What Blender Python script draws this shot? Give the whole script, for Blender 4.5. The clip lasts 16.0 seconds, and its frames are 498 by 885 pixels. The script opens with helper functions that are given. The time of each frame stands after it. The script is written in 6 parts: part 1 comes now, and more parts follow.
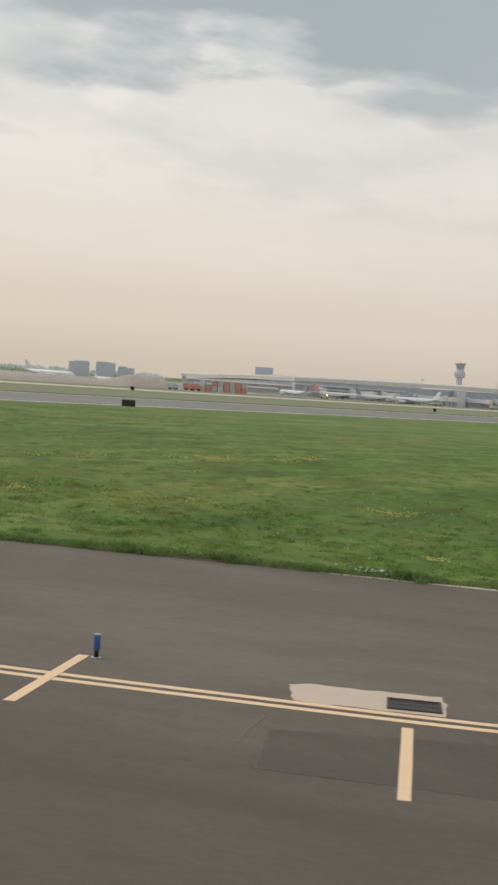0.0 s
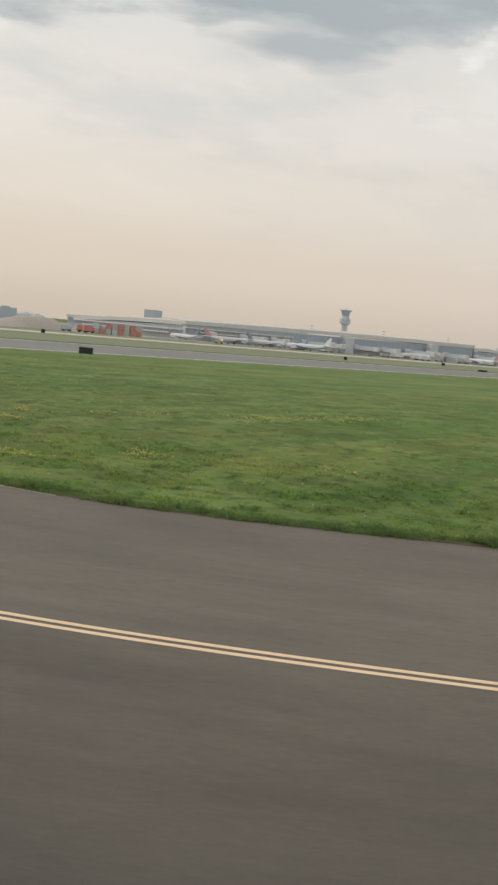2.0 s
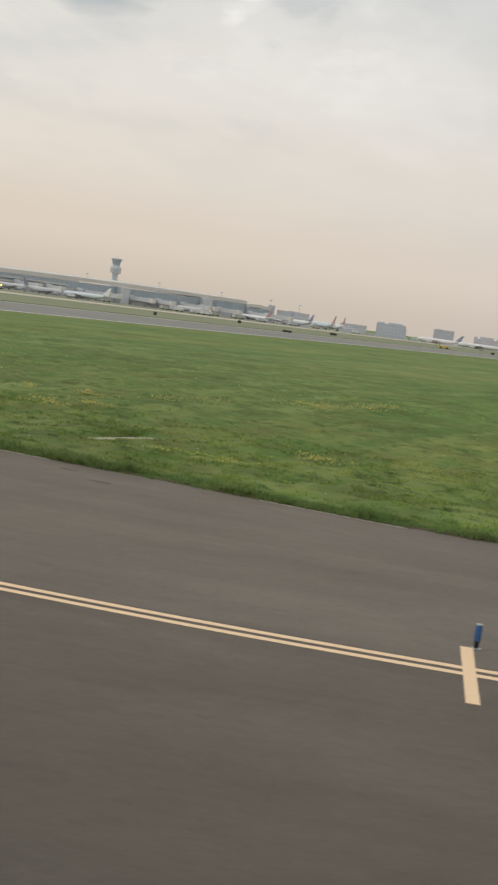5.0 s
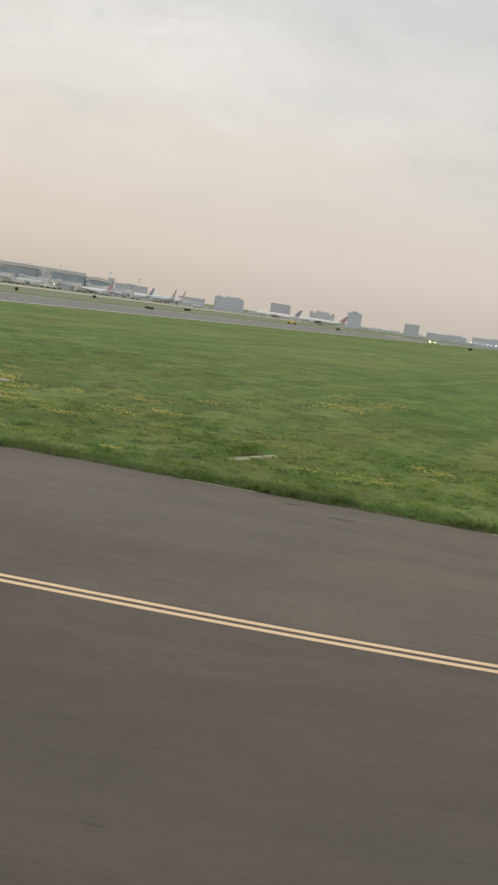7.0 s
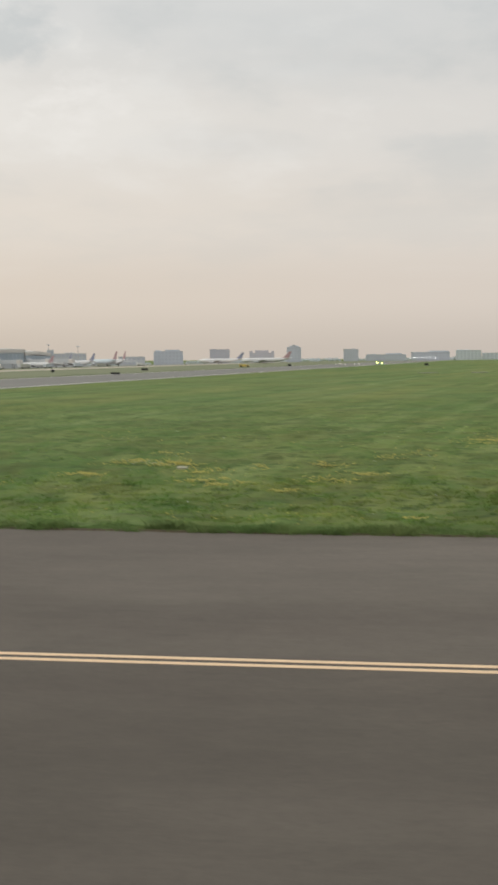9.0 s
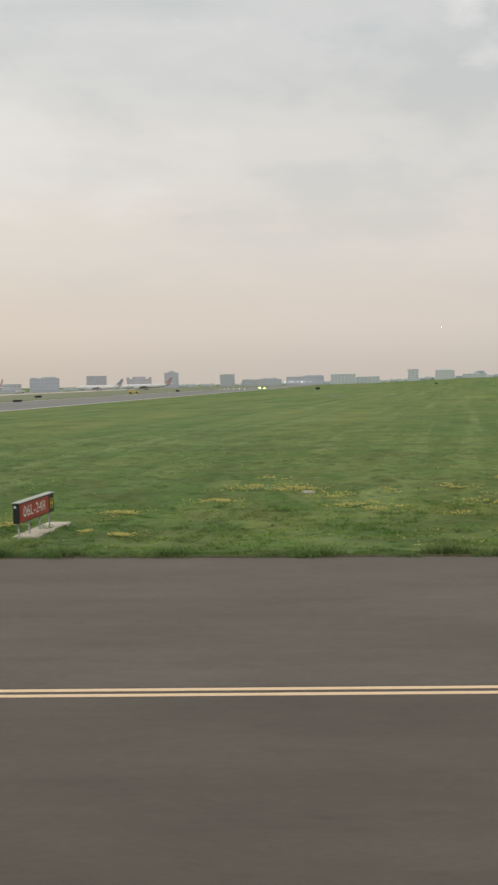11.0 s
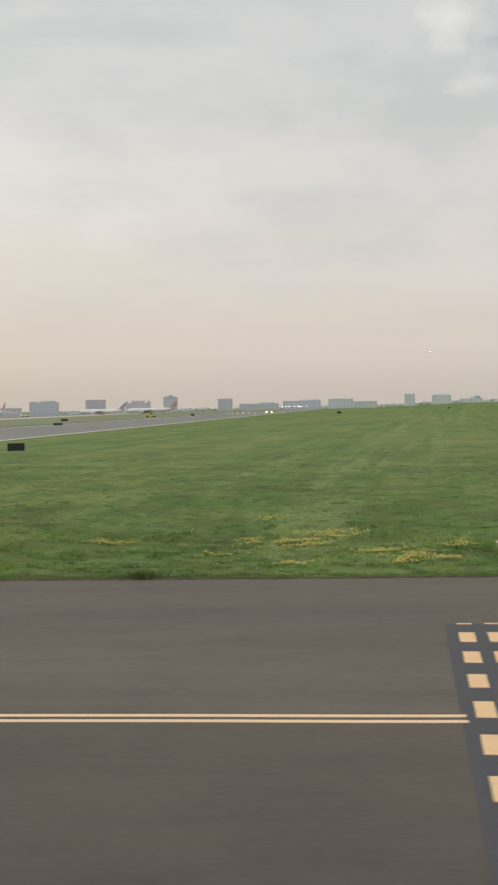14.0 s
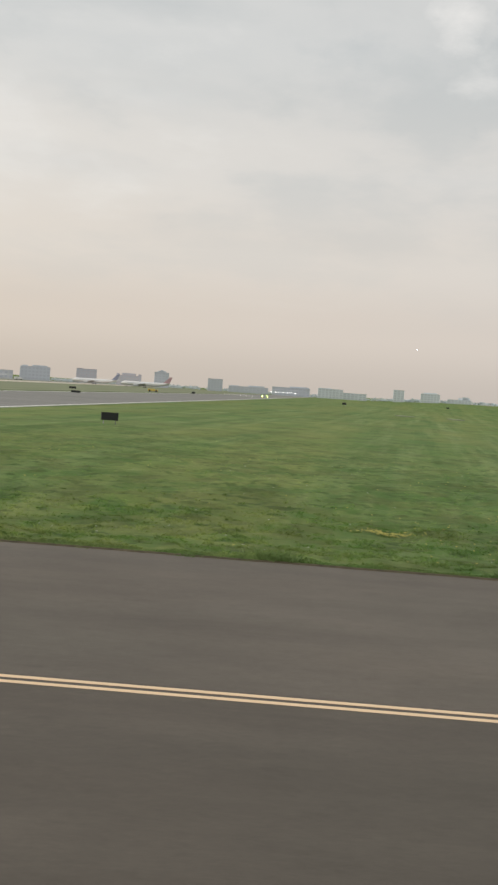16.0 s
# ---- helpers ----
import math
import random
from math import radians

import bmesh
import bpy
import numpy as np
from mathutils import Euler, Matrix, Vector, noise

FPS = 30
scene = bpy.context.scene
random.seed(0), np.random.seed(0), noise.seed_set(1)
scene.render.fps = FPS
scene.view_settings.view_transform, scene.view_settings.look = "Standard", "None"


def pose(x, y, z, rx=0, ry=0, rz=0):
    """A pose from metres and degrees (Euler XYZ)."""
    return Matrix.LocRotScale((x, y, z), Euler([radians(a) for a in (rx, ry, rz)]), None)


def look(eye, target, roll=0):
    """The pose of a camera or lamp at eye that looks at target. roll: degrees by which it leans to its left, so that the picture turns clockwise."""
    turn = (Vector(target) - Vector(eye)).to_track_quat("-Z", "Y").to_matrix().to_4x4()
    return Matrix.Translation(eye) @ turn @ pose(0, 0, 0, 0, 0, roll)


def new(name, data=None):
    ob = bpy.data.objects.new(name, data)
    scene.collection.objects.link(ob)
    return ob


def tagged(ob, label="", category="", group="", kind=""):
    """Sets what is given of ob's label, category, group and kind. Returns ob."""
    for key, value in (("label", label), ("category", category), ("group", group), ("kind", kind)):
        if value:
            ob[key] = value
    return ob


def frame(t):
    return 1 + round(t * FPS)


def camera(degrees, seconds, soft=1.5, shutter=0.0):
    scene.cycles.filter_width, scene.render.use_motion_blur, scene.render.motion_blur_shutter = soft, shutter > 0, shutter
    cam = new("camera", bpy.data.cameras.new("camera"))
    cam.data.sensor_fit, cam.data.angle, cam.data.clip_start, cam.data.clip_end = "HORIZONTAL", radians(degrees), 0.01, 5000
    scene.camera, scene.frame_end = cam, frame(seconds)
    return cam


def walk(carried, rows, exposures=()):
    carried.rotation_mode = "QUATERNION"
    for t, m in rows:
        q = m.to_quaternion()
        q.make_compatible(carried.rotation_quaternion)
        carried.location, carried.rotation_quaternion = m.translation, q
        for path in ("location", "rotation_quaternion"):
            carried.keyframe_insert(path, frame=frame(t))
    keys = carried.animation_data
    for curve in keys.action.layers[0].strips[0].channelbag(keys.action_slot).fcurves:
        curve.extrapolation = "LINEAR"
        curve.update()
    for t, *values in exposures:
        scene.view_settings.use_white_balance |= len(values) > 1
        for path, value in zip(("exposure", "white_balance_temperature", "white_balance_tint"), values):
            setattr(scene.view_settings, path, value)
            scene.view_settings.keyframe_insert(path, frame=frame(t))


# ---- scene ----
# ---- camera and its way: seen from a cabin window of a taxiing aircraft ----
cam = camera(22.57, 16.0, soft=2.5, shutter=0.3)
EYE = 4.3
PATH = [
    (0.0, 68.50, 12.20, 38.69, -2.77, 4.25),
    (0.5, 66.53, 11.11, 36.70, -4.06, 6.25),
    (1.0, 64.53, 10.04, 35.50, -4.34, 6.77),
    (1.5, 62.48, 9.01, 34.36, -4.41, 5.93),
    (2.0, 60.40, 8.04, 32.76, -4.90, 5.41),
    (2.5, 58.26, 7.13, 30.96, -5.16, 5.64),
    (3.0, 56.07, 6.27, 28.96, -5.29, 6.44),
    (3.5, 53.82, 5.50, 26.72, -5.42, 7.06),
    (3.7, 52.91, 5.22, 25.80, -5.43, 7.05),
    (5.8, 43.10, 2.64, 17.92, -6.02, 8.24),
    (6.0, 42.18, 2.43, 16.90, -5.97, 8.13),
    (6.5, 39.90, 1.98, 14.57, -5.88, 8.19),
    (7.0, 37.60, 1.60, 13.15, -6.06, 8.44),
    (7.5, 35.26, 1.27, 11.38, -5.90, 8.22),
    (8.0, 32.89, 1.00, 10.30, -5.55, 4.86),
    (8.5, 30.50, 0.77, 8.90, -5.16, 2.35),
    (9.0, 28.05, 0.60, 10.87, -3.87, -0.53),
    (9.2, 27.05, 0.55, 12.66, -3.14, 0.21),
    (11.3, 16.40, 0.26, 4.00, -2.75, -1.53),
    (11.5, 15.39, 0.23, 3.78, -2.69, -1.73),
    (12.0, 12.85, 0.15, 3.33, -2.44, -2.02),
    (12.5, 10.33, 0.10, 2.94, -2.35, -0.85),
    (13.0, 7.76, 0.08, 3.07, -2.25, -0.01),
    (13.5, 5.17, 0.08, 3.73, -1.86, -0.59),
    (14.0, 2.60, 0.04, 4.00, -1.66, -1.05),
    (14.5, -0.00, 0.00, 3.87, -1.69, -0.72),
    (15.0, -2.61, -0.04, 3.54, -1.92, 0.08),
    (15.5, -5.23, -0.07, 3.16, -2.19, 1.67),
    (16.0, -7.83, -0.11, 2.87, -2.44, 3.99),
]


def eye_pose(x, y, yaw, pitch, roll):
    return pose(x, y, EYE, 0, 0, yaw) @ pose(0, 0, 0, 90 + pitch) @ pose(0, 0, 0, 0, 0, roll)


walk(cam, [(t, eye_pose(x, y, yaw, pitch, roll)) for t, x, y, yaw, pitch, roll in PATH])

# ---- world: hazy overcast sky, wide weak sun ----
world = bpy.data.worlds.new("overcast_sky")
scene.world = world
world.use_nodes = True
wn, wl = world.node_tree.nodes, world.node_tree.links
wn.clear()


def wnode(kind, **values):
    n = wn.new(kind)
    for k, v in values.items():
        n.inputs[k].default_value = v
    return n


def wmath(op, a, b=None, c=None, clamp=False):
    n = wn.new("ShaderNodeMath")
    n.operation, n.use_clamp = op, clamp
    for i, v in enumerate((a, b, c)):
        if v is None:
            continue
        if isinstance(v, (int, float)):
            n.inputs[i].default_value = v
        else:
            wl.new(v, n.inputs[i])
    return n.outputs[0]


def wramp(fac, stops):
    n = wn.new("ShaderNodeValToRGB")
    n.color_ramp.interpolation = "EASE"
    while len(n.color_ramp.elements) < len(stops):
        n.color_ramp.elements.new(0.5)
    for e, (p, c) in zip(n.color_ramp.elements, stops):
        e.position, e.color = p, (*c, 1)
    wl.new(fac, n.inputs[0])
    return n.outputs[0]


def wmix(fac, a, b):
    n = wn.new("ShaderNodeMix")
    n.data_type = "RGBA"
    for i, v in ((0, fac), (6, a), (7, b)):
        if isinstance(v, tuple):
            n.inputs[i].default_value = (*v, 1)
        elif isinstance(v, (int, float)):
            n.inputs[i].default_value = v
        else:
            wl.new(v, n.inputs[i])
    return n.outputs[2]


SUN_ELEVATION, SUN_TURN = radians(42), radians(250)
way = wn.new("ShaderNodeTexCoord").outputs["Generated"]
sep = wn.new("ShaderNodeSeparateXYZ")
wl.new(way, sep.inputs[0])
up = wmath("MAXIMUM", sep.outputs[2], 0.0)
# the cloud deck as a flat layer overhead, so that it draws together towards the horizon
low = wmath("ADD", up, 0.16)
flat = wn.new("ShaderNodeCombineXYZ")
wl.new(wmath("DIVIDE", sep.outputs[0], low), flat.inputs[0])
wl.new(wmath("DIVIDE", sep.outputs[1], low), flat.inputs[1])


def wnoise(scale, detail, rough, shift, stretch=(1, 1, 1)):
    m = wn.new("ShaderNodeMapping")
    m.inputs["Location"].default_value, m.inputs["Scale"].default_value = shift, stretch
    wl.new(flat.outputs[0], m.inputs[0])
    n = wnode("ShaderNodeTexNoise", Scale=scale, Detail=detail, Roughness=rough)
    wl.new(m.outputs[0], n.inputs["Vector"])
    return n.outputs[0]


big = wnoise(1.1, 4, 0.5, (3.1, 0.4, 0))
fine = wnoise(3.6, 7, 0.58, (0.7, 5.2, 0), (1, 0.7, 1))
deck = wmath("ADD", wmath("MULTIPLY", big, 0.6), wmath("MULTIPLY", fine, 0.4))
east = wmath("MULTIPLY_ADD", sep.outputs[0], 1.1, 0.75, clamp=True)
warm = wramp(up, [(0.0, (0.60, 0.51, 0.415)), (0.05, (0.705, 0.605, 0.50)), (0.11, (0.775, 0.70, 0.61)), (0.17, (0.80, 0.755, 0.69)), (0.27, (0.72, 0.715, 0.69)), (1.0, (0.60, 0.62, 0.63))])
cool = wramp(up, [(0.0, (0.55, 0.495, 0.45)), (0.05, (0.65, 0.585, 0.53)), (0.11, (0.69, 0.645, 0.595)), (0.18, (0.665, 0.645, 0.615)), (0.27, (0.615, 0.62, 0.61)), (1.0, (0.60, 0.62, 0.63))])
haze = wmix(east, warm, cool)
# grey undersides and bright rifts of the deck; they show little near the horizon
high = wramp(up, [(0.04, (0, 0, 0)), (0.10, (0.3,) * 3), (0.18, (0.75,) * 3), (0.26, (1, 1, 1))])
shade = wramp(deck, [(0.47, (0, 0, 0)), (0.63, (1, 1, 1))])
rift = wramp(deck, [(0.36, (1, 1, 1)), (0.47, (0, 0, 0))])
calm = wmath("MULTIPLY_ADD", east, 0.06, 0.44)
grey = wmix(wmath("MULTIPLY", wmath("MULTIPLY", shade, high), calm), haze, (0.46, 0.495, 0.50))
broken = wmix(wmath("MULTIPLY", wmath("MULTIPLY", rift, high), 0.34), grey, (0.88, 0.86, 0.82))
# single banks of cloud, by bearing and height over the horizon in degrees, with ragged edges
DEG = 57.29578
puff = wn.new("ShaderNodeTexNoise")
puff.inputs["Scale"].default_value, puff.inputs["Detail"].default_value, puff.inputs["Roughness"].default_value = 11.0, 7, 0.60
curl = wn.new("ShaderNodeTexNoise")
curl.inputs["Scale"].default_value, curl.inputs["Detail"].default_value, curl.inputs["Roughness"].default_value = 27.0, 5, 0.6
flatter = wn.new("ShaderNodeMapping")
flatter.inputs["Scale"].default_value = (1, 1, 2.0)
wl.new(way, flatter.inputs[0])
wl.new(flatter.outputs[0], puff.inputs["Vector"])
wl.new(flatter.outputs[0], curl.inputs["Vector"])
side = wmath("MULTIPLY", wmath("ARCTAN2", wmath("MULTIPLY", sep.outputs[0], -1.0), sep.outputs[1]), DEG)
rise = wmath("MULTIPLY", wmath("ARCSINE", sep.outputs[2]), DEG)
broad = wn.new("ShaderNodeTexNoise")
broad.inputs["Scale"].default_value, broad.inputs["Detail"].default_value, broad.inputs["Roughness"].default_value = 5.5, 6, 0.52
level = wn.new("ShaderNodeMapping")
level.inputs["Scale"].default_value = (1, 1, 3.4)
wl.new(way, level.inputs[0])
wl.new(level.outputs[0], broad.inputs["Vector"])
smooth_ = wmath("MULTIPLY_ADD", broad.outputs[0], 3.6, -1.8)
ragged = wmath("ADD", wmath("MULTIPLY_ADD", puff.outputs[0], 5.0, -2.55), wmath("MULTIPLY_ADD", curl.outputs[0], 2.2, -1.1))


def bank(at, up_, wide, tall, soft_):
    """How far a direction lies inside one ragged bank of cloud, 0 to 1."""
    a = wmath("MULTIPLY_ADD", side, 1 / wide, -at / wide)
    b = wmath("MULTIPLY_ADD", rise, 1 / tall, -up_ / tall)
    reach = wmath("SQRT", wmath("ADD", wmath("MULTIPLY", a, a), wmath("MULTIPLY", b, b)))
    inside = wmath("SUBTRACT", wmath("ADD", 1.0, smooth_ if wide > 3 else ragged), reach)
    return wmath("MULTIPLY", inside, soft_, clamp=True)


clouds = broken
for at, up_, wide, tall, soft_, much, tone in (
        (38, 16.4, 16, 3.2, 1.7, 0.88, (0.35, 0.40, 0.42)), (33.0, 12.7, 5, 1.1, 1.8, 0.72, (0.39, 0.43, 0.445)), (47, 15.8, 10, 4.2, 1.3, 0.78, (0.39, 0.43, 0.445)), (45.5, 14.9, 6, 2.4, 2.2, 0.65, (0.40, 0.44, 0.45)),
        (46.0, 12.2, 1.6, 0.6, 1.0, 0.5, (0.90, 0.85, 0.78)), (41.6, 12.1, 1.3, 0.5, 1.0, 0.5, (0.90, 0.85, 0.78)), (27.5, 14.6, 4.0, 1.5, 0.9, 0.50, (0.43, 0.47, 0.48)),
        (24.5, 12.8, 1.6, 1.8, 1.1, 0.6, (0.95, 0.92, 0.88)), (21.5, 13.8, 1.6, 1.5, 1.0, 0.45, (0.46, 0.50, 0.51)),
        (18.0, 11.0, 2.4, 1.8, 0.9, 0.35, (0.92, 0.89, 0.85)), (25.5, 10.6, 2.2, 0.7, 0.8, 0.30, (0.50, 0.53, 0.54)),
        (8, 13.0, 7, 2.2, 0.6, 0.42, (0.48, 0.52, 0.53)), (12, 9.6, 3.5, 0.7, 0.7, 0.22, (0.52, 0.545, 0.55)),
        (22.6, 11.7, 1.0, 0.9, 0.8, 0.42, (0.50, 0.535, 0.54)), (19.8, 11.5, 1.3, 0.8, 0.7, 0.4, (0.93, 0.90, 0.86)),
        (8, 16.6, 8, 1.0, 0.8, 0.56, (0.44, 0.48, 0.49)), (-1, 15.2, 2.5, 0.8, 0.8, 0.35, (0.47, 0.51, 0.52)),
        (-5.3, 16.4, 1.0, 1.2, 0.6, 0.5, (0.95, 0.92, 0.88)), (-8.6, 16.0, 1.3, 1.8, 1.0, 0.55, (0.40, 0.445, 0.46)),
        (-6.8, 13.9, 1.6, 1.0, 0.6, 0.4, (0.95, 0.92, 0.88)), (-6.3, 12.2, 0.7, 0.8, 1.0, 0.35, (0.46, 0.49, 0.50)),
        (0, 7.0, 6, 1.0, 0.5, 0.34, (0.49, 0.495, 0.485)), (9, 12.6, 3.5, 0.8, 0.7, 0.25, (0.88, 0.86, 0.83)), (-4, 9.8, 6, 0.6, 0.6, 0.22, (0.84, 0.80, 0.76))):
    clouds = wmix(wmath("MULTIPLY", bank(at, up_, wide, tall, soft_), much), clouds, tone)
deck_light = wnode("ShaderNodeBackground", Strength=1.0)
wl.new(clouds, deck_light.inputs[0])
clear = wn.new("ShaderNodeTexSky")
clear.sky_type, clear.sun_disc = "NISHITA", False
clear.sun_elevation, clear.sun_rotation = SUN_ELEVATION, SUN_TURN
clear_light = wnode("ShaderNodeBackground", Strength=0.004)
wl.new(clear.outputs[0], clear_light.inputs[0])
both = wn.new("ShaderNodeAddShader")
wl.new(deck_light.outputs[0], both.inputs[0])
wl.new(clear_light.outputs[0], both.inputs[1])
wl.new(both.outputs[0], wn.new("ShaderNodeOutputWorld").inputs[0])

sun = new("sun", bpy.data.lights.new("sun", "SUN"))
sun.data.energy, sun.data.angle, sun.data.color = 0.9, radians(25), (1.0, 0.93, 0.82)
sun.matrix_world = look((0, 0, 0), (-math.sin(SUN_TURN) * -math.cos(SUN_ELEVATION) * -1, -math.cos(SUN_TURN) * math.cos(SUN_ELEVATION), -math.sin(SUN_ELEVATION)))


# ---- materials ----
class Mat:
    """A small wrapper to build node materials."""

    def __init__(self, name, rough=0.6, metal=0.0, spec=0.5):
        self.m = bpy.data.materials.new(name)
        self.m.use_nodes = True
        self.n, self.l = self.m.node_tree.nodes, self.m.node_tree.links
        self.b = self.n["Principled BSDF"]
        self.b.inputs["Roughness"].default_value = rough
        self.b.inputs["Metallic"].default_value = metal
        self.b.inputs["Specular IOR Level"].default_value = spec
        self.co = self.n.new("ShaderNodeNewGeometry").outputs["Position"]

    def put(self, v, socket):
        if isinstance(v, tuple):
            socket.default_value = (*v, 1) if len(v) == 3 and len(socket.default_value) == 4 else v
        elif isinstance(v, (int, float)):
            socket.default_value = v
        else:
            self.l.new(v, socket)

    def noise(self, scale, detail=4, rough=0.55, stretch=(1, 1, 1), shift=(0, 0, 0), turn=0.0, course=0.0):
        m = self.n.new("ShaderNodeMapping")
        way_ = self.co
        if course:
            # streaks that run at an angle to the y axis
            r = self.n.new("ShaderNodeMapping")
            r.inputs["Rotation"].default_value = (0, 0, radians(course))
            self.l.new(way_, r.inputs[0])
            way_ = r.outputs[0]
        m.inputs["Scale"].default_value, m.inputs["Location"].default_value = stretch, shift
        m.inputs["Rotation"].default_value = (0, 0, turn)
        self.l.new(way_, m.inputs[0])
        t = self.n.new("ShaderNodeTexNoise")
        t.inputs["Scale"].default_value, t.inputs["Detail"].default_value, t.inputs["Roughness"].default_value = scale, detail, rough
        self.l.new(m.outputs[0], t.inputs["Vector"])
        return t.outputs[0]

    def ramp(self, fac, stops):
        n = self.n.new("ShaderNodeValToRGB")
        while len(n.color_ramp.elements) < len(stops):
            n.color_ramp.elements.new(0.5)
        for e, (p, c) in zip(n.color_ramp.elements, stops):
            e.position, e.color = p, (*c, 1)
        self.put(fac, n.inputs[0])
        return n.outputs[0]

    def mask(self, fac, a, b):
        return self.ramp(fac, [(a, (0, 0, 0)), (b, (1, 1, 1))])

    def mix(self, fac, a, b, how="MIX"):
        n = self.n.new("ShaderNodeMix")
        n.data_type, n.blend_type = "RGBA", how
        for i, v in ((0, fac), (6, a), (7, b)):
            self.put(v, n.inputs[i])
        return n.outputs[2]

    def math(self, op, a, b=0.0):
        n = self.n.new("ShaderNodeMath")
        n.operation = op
        self.put(a, n.inputs[0]), self.put(b, n.inputs[1])
        return n.outputs[0]

    def random(self):
        return self.n.new("ShaderNodeObjectInfo").outputs["Random"]

    def island(self):
        return self.n.new("ShaderNodeNewGeometry").outputs["Random Per Island"]

    def bump(self, height, strength=0.3, distance=0.01):
        n = self.n.new("ShaderNodeBump")
        n.inputs["Strength"].default_value, n.inputs["Distance"].default_value = strength, distance
        self.l.new(height, n.inputs["Height"])
        self.l.new(n.outputs[0], self.b.inputs["Normal"])

    def colour(self, c):
        self.put(c, self.b.inputs["Base Color"])
        return self

    def rough(self, v):
        self.put(v, self.b.inputs["Roughness"])
        return self

    def glow(self, c, strength):
        self.b.inputs["Emission Color"].default_value = (*c, 1)
        self.b.inputs["Emission Strength"].default_value = strength
        return self


def make_asphalt(name, dark, light, streak_turn=0.0, tint=(0.15, 0.115, 0.098), follow=False):
    a = Mat(name, 0.85, spec=0.3)
    if follow:
        # the streaks bend with the taxiway
        s = a.n.new("ShaderNodeSeparateXYZ")
        a.l.new(a.co, s.inputs[0])
        past = a.math("MAXIMUM", a.math("SUBTRACT", s.outputs[0], 20.0), 0.0)
        bent = a.math("SUBTRACT", s.outputs[1], a.math("MULTIPLY", a.math("MULTIPLY", past, past), 0.0054))
        v = a.n.new("ShaderNodeCombineXYZ")
        a.l.new(s.outputs[0], v.inputs[0]), a.l.new(bent, v.inputs[1]), a.l.new(s.outputs[2], v.inputs[2])
        a.co = v.outputs[0]
    base = a.mix(a.mask(a.noise(0.07, 4, 0.55, (0.6, 1.2, 1), turn=streak_turn), 0.36, 0.64), dark, light)
    # brownish film and greyer washed areas
    base = a.mix(a.math("MULTIPLY", a.mask(a.noise(0.11, 4, 0.55, (0.7, 1.2, 1), shift=(7, 2, 0)), 0.44, 0.64), 0.6), base, tint)
    cool_ = tuple((d + l) / 2 * k for d, l, k in zip(dark, light, (0.93, 0.99, 0.96)))
    base = a.mix(a.math("MULTIPLY", a.mask(a.noise(0.09, 3, 0.5, (0.8, 1.0, 1), shift=(15, 11, 0)), 0.46, 0.60), 0.4), base, cool_)
    # tyre and wash streaks along the way that aircraft roll
    streak = a.noise(0.42, 5, 0.6, (0.16, 1.0, 1), turn=streak_turn)
    base = a.mix(a.math("MULTIPLY", a.mask(streak, 0.46, 0.70), 0.42), base, tuple(x * 0.72 for x in dark))
    base = a.mix(a.math("MULTIPLY", a.mask(a.noise(0.36, 5, 0.6, (0.22, 1.1, 1), shift=(3, 9, 0), turn=streak_turn), 0.50, 0.70), 0.30), base, tuple(x * 1.12 for x in light))
    spots = a.noise(2.2, 5, 0.7, (0.6, 1, 1), shift=(1, 5, 0))
    base = a.mix(a.math("MULTIPLY", a.mask(spots, 0.58, 0.72), 0.35), base, tuple(x * 0.62 for x in dark))
    for scale, low_, high_ in ((0.55, 0.88, 1.12), (3.5, 0.93, 1.07), (11.0, 0.91, 1.09)):
        mottle = a.ramp(a.noise(scale, 5, 0.65, (0.6, 1, 1), shift=(5, 13, 0)), [(0.34, (low_,) * 3), (0.5, (1, 1, 1)), (0.68, (high_,) * 3)])
        base = a.mix(1.0, base, mottle, "MULTIPLY")
    if follow:
        # the cabin window's vignette, put in as darkening towards the taxiway's middle
        vignette_ = a.math("ADD", a.math("MULTIPLY", a.math("SUBTRACT", bent, 6.0), 0.085), a.math("MULTIPLY", a.math("SUBTRACT", a.noise(0.16, 4, 0.6, (0.5, 1, 1)), 0.5), 0.9))
        base = a.mix(1.0, base, a.ramp(vignette_, [(0.0, (0.77, 0.79, 0.79)), (1.0, (1.06, 1.06, 1.05))]), "MULTIPLY")
        # window reflection put in as a darker tone round the holding position
        base = a.mix(1.0, base, a.ramp(a.math("MULTIPLY", s.outputs[0], 0.02), [(0.30, (0.865, 0.87, 0.865)), (0.56, (1, 1, 1))]), "MULTIPLY")
    grit = a.noise(60, 3, 0.7)
    base = a.mix(0.25, base, a.ramp(grit, [(0.3, tuple(x * 0.45 for x in dark)), (0.7, tuple(x * 1.6 for x in light))]))
    a.colour(base)
    a.bump(grit, 0.35, 0.006)
    return a.m


ASPHALT = make_asphalt("worn_asphalt", (0.0958, 0.0800, 0.0654), (0.163, 0.139, 0.1143), tint=(0.160, 0.129, 0.103), follow=True)
SHOULDER_ASPHALT = make_asphalt("shoulder_asphalt", (0.117, 0.0990, 0.0812), (0.186, 0.161, 0.1335), tint=(0.178, 0.147, 0.1185), follow=True)
RUNWAY_ASPHALT = make_asphalt("runway_asphalt", (0.205, 0.198, 0.183), (0.285, 0.274, 0.252), streak_turn=radians(90), tint=(0.27, 0.25, 0.215))
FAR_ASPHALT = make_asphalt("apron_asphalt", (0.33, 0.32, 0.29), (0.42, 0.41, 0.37))


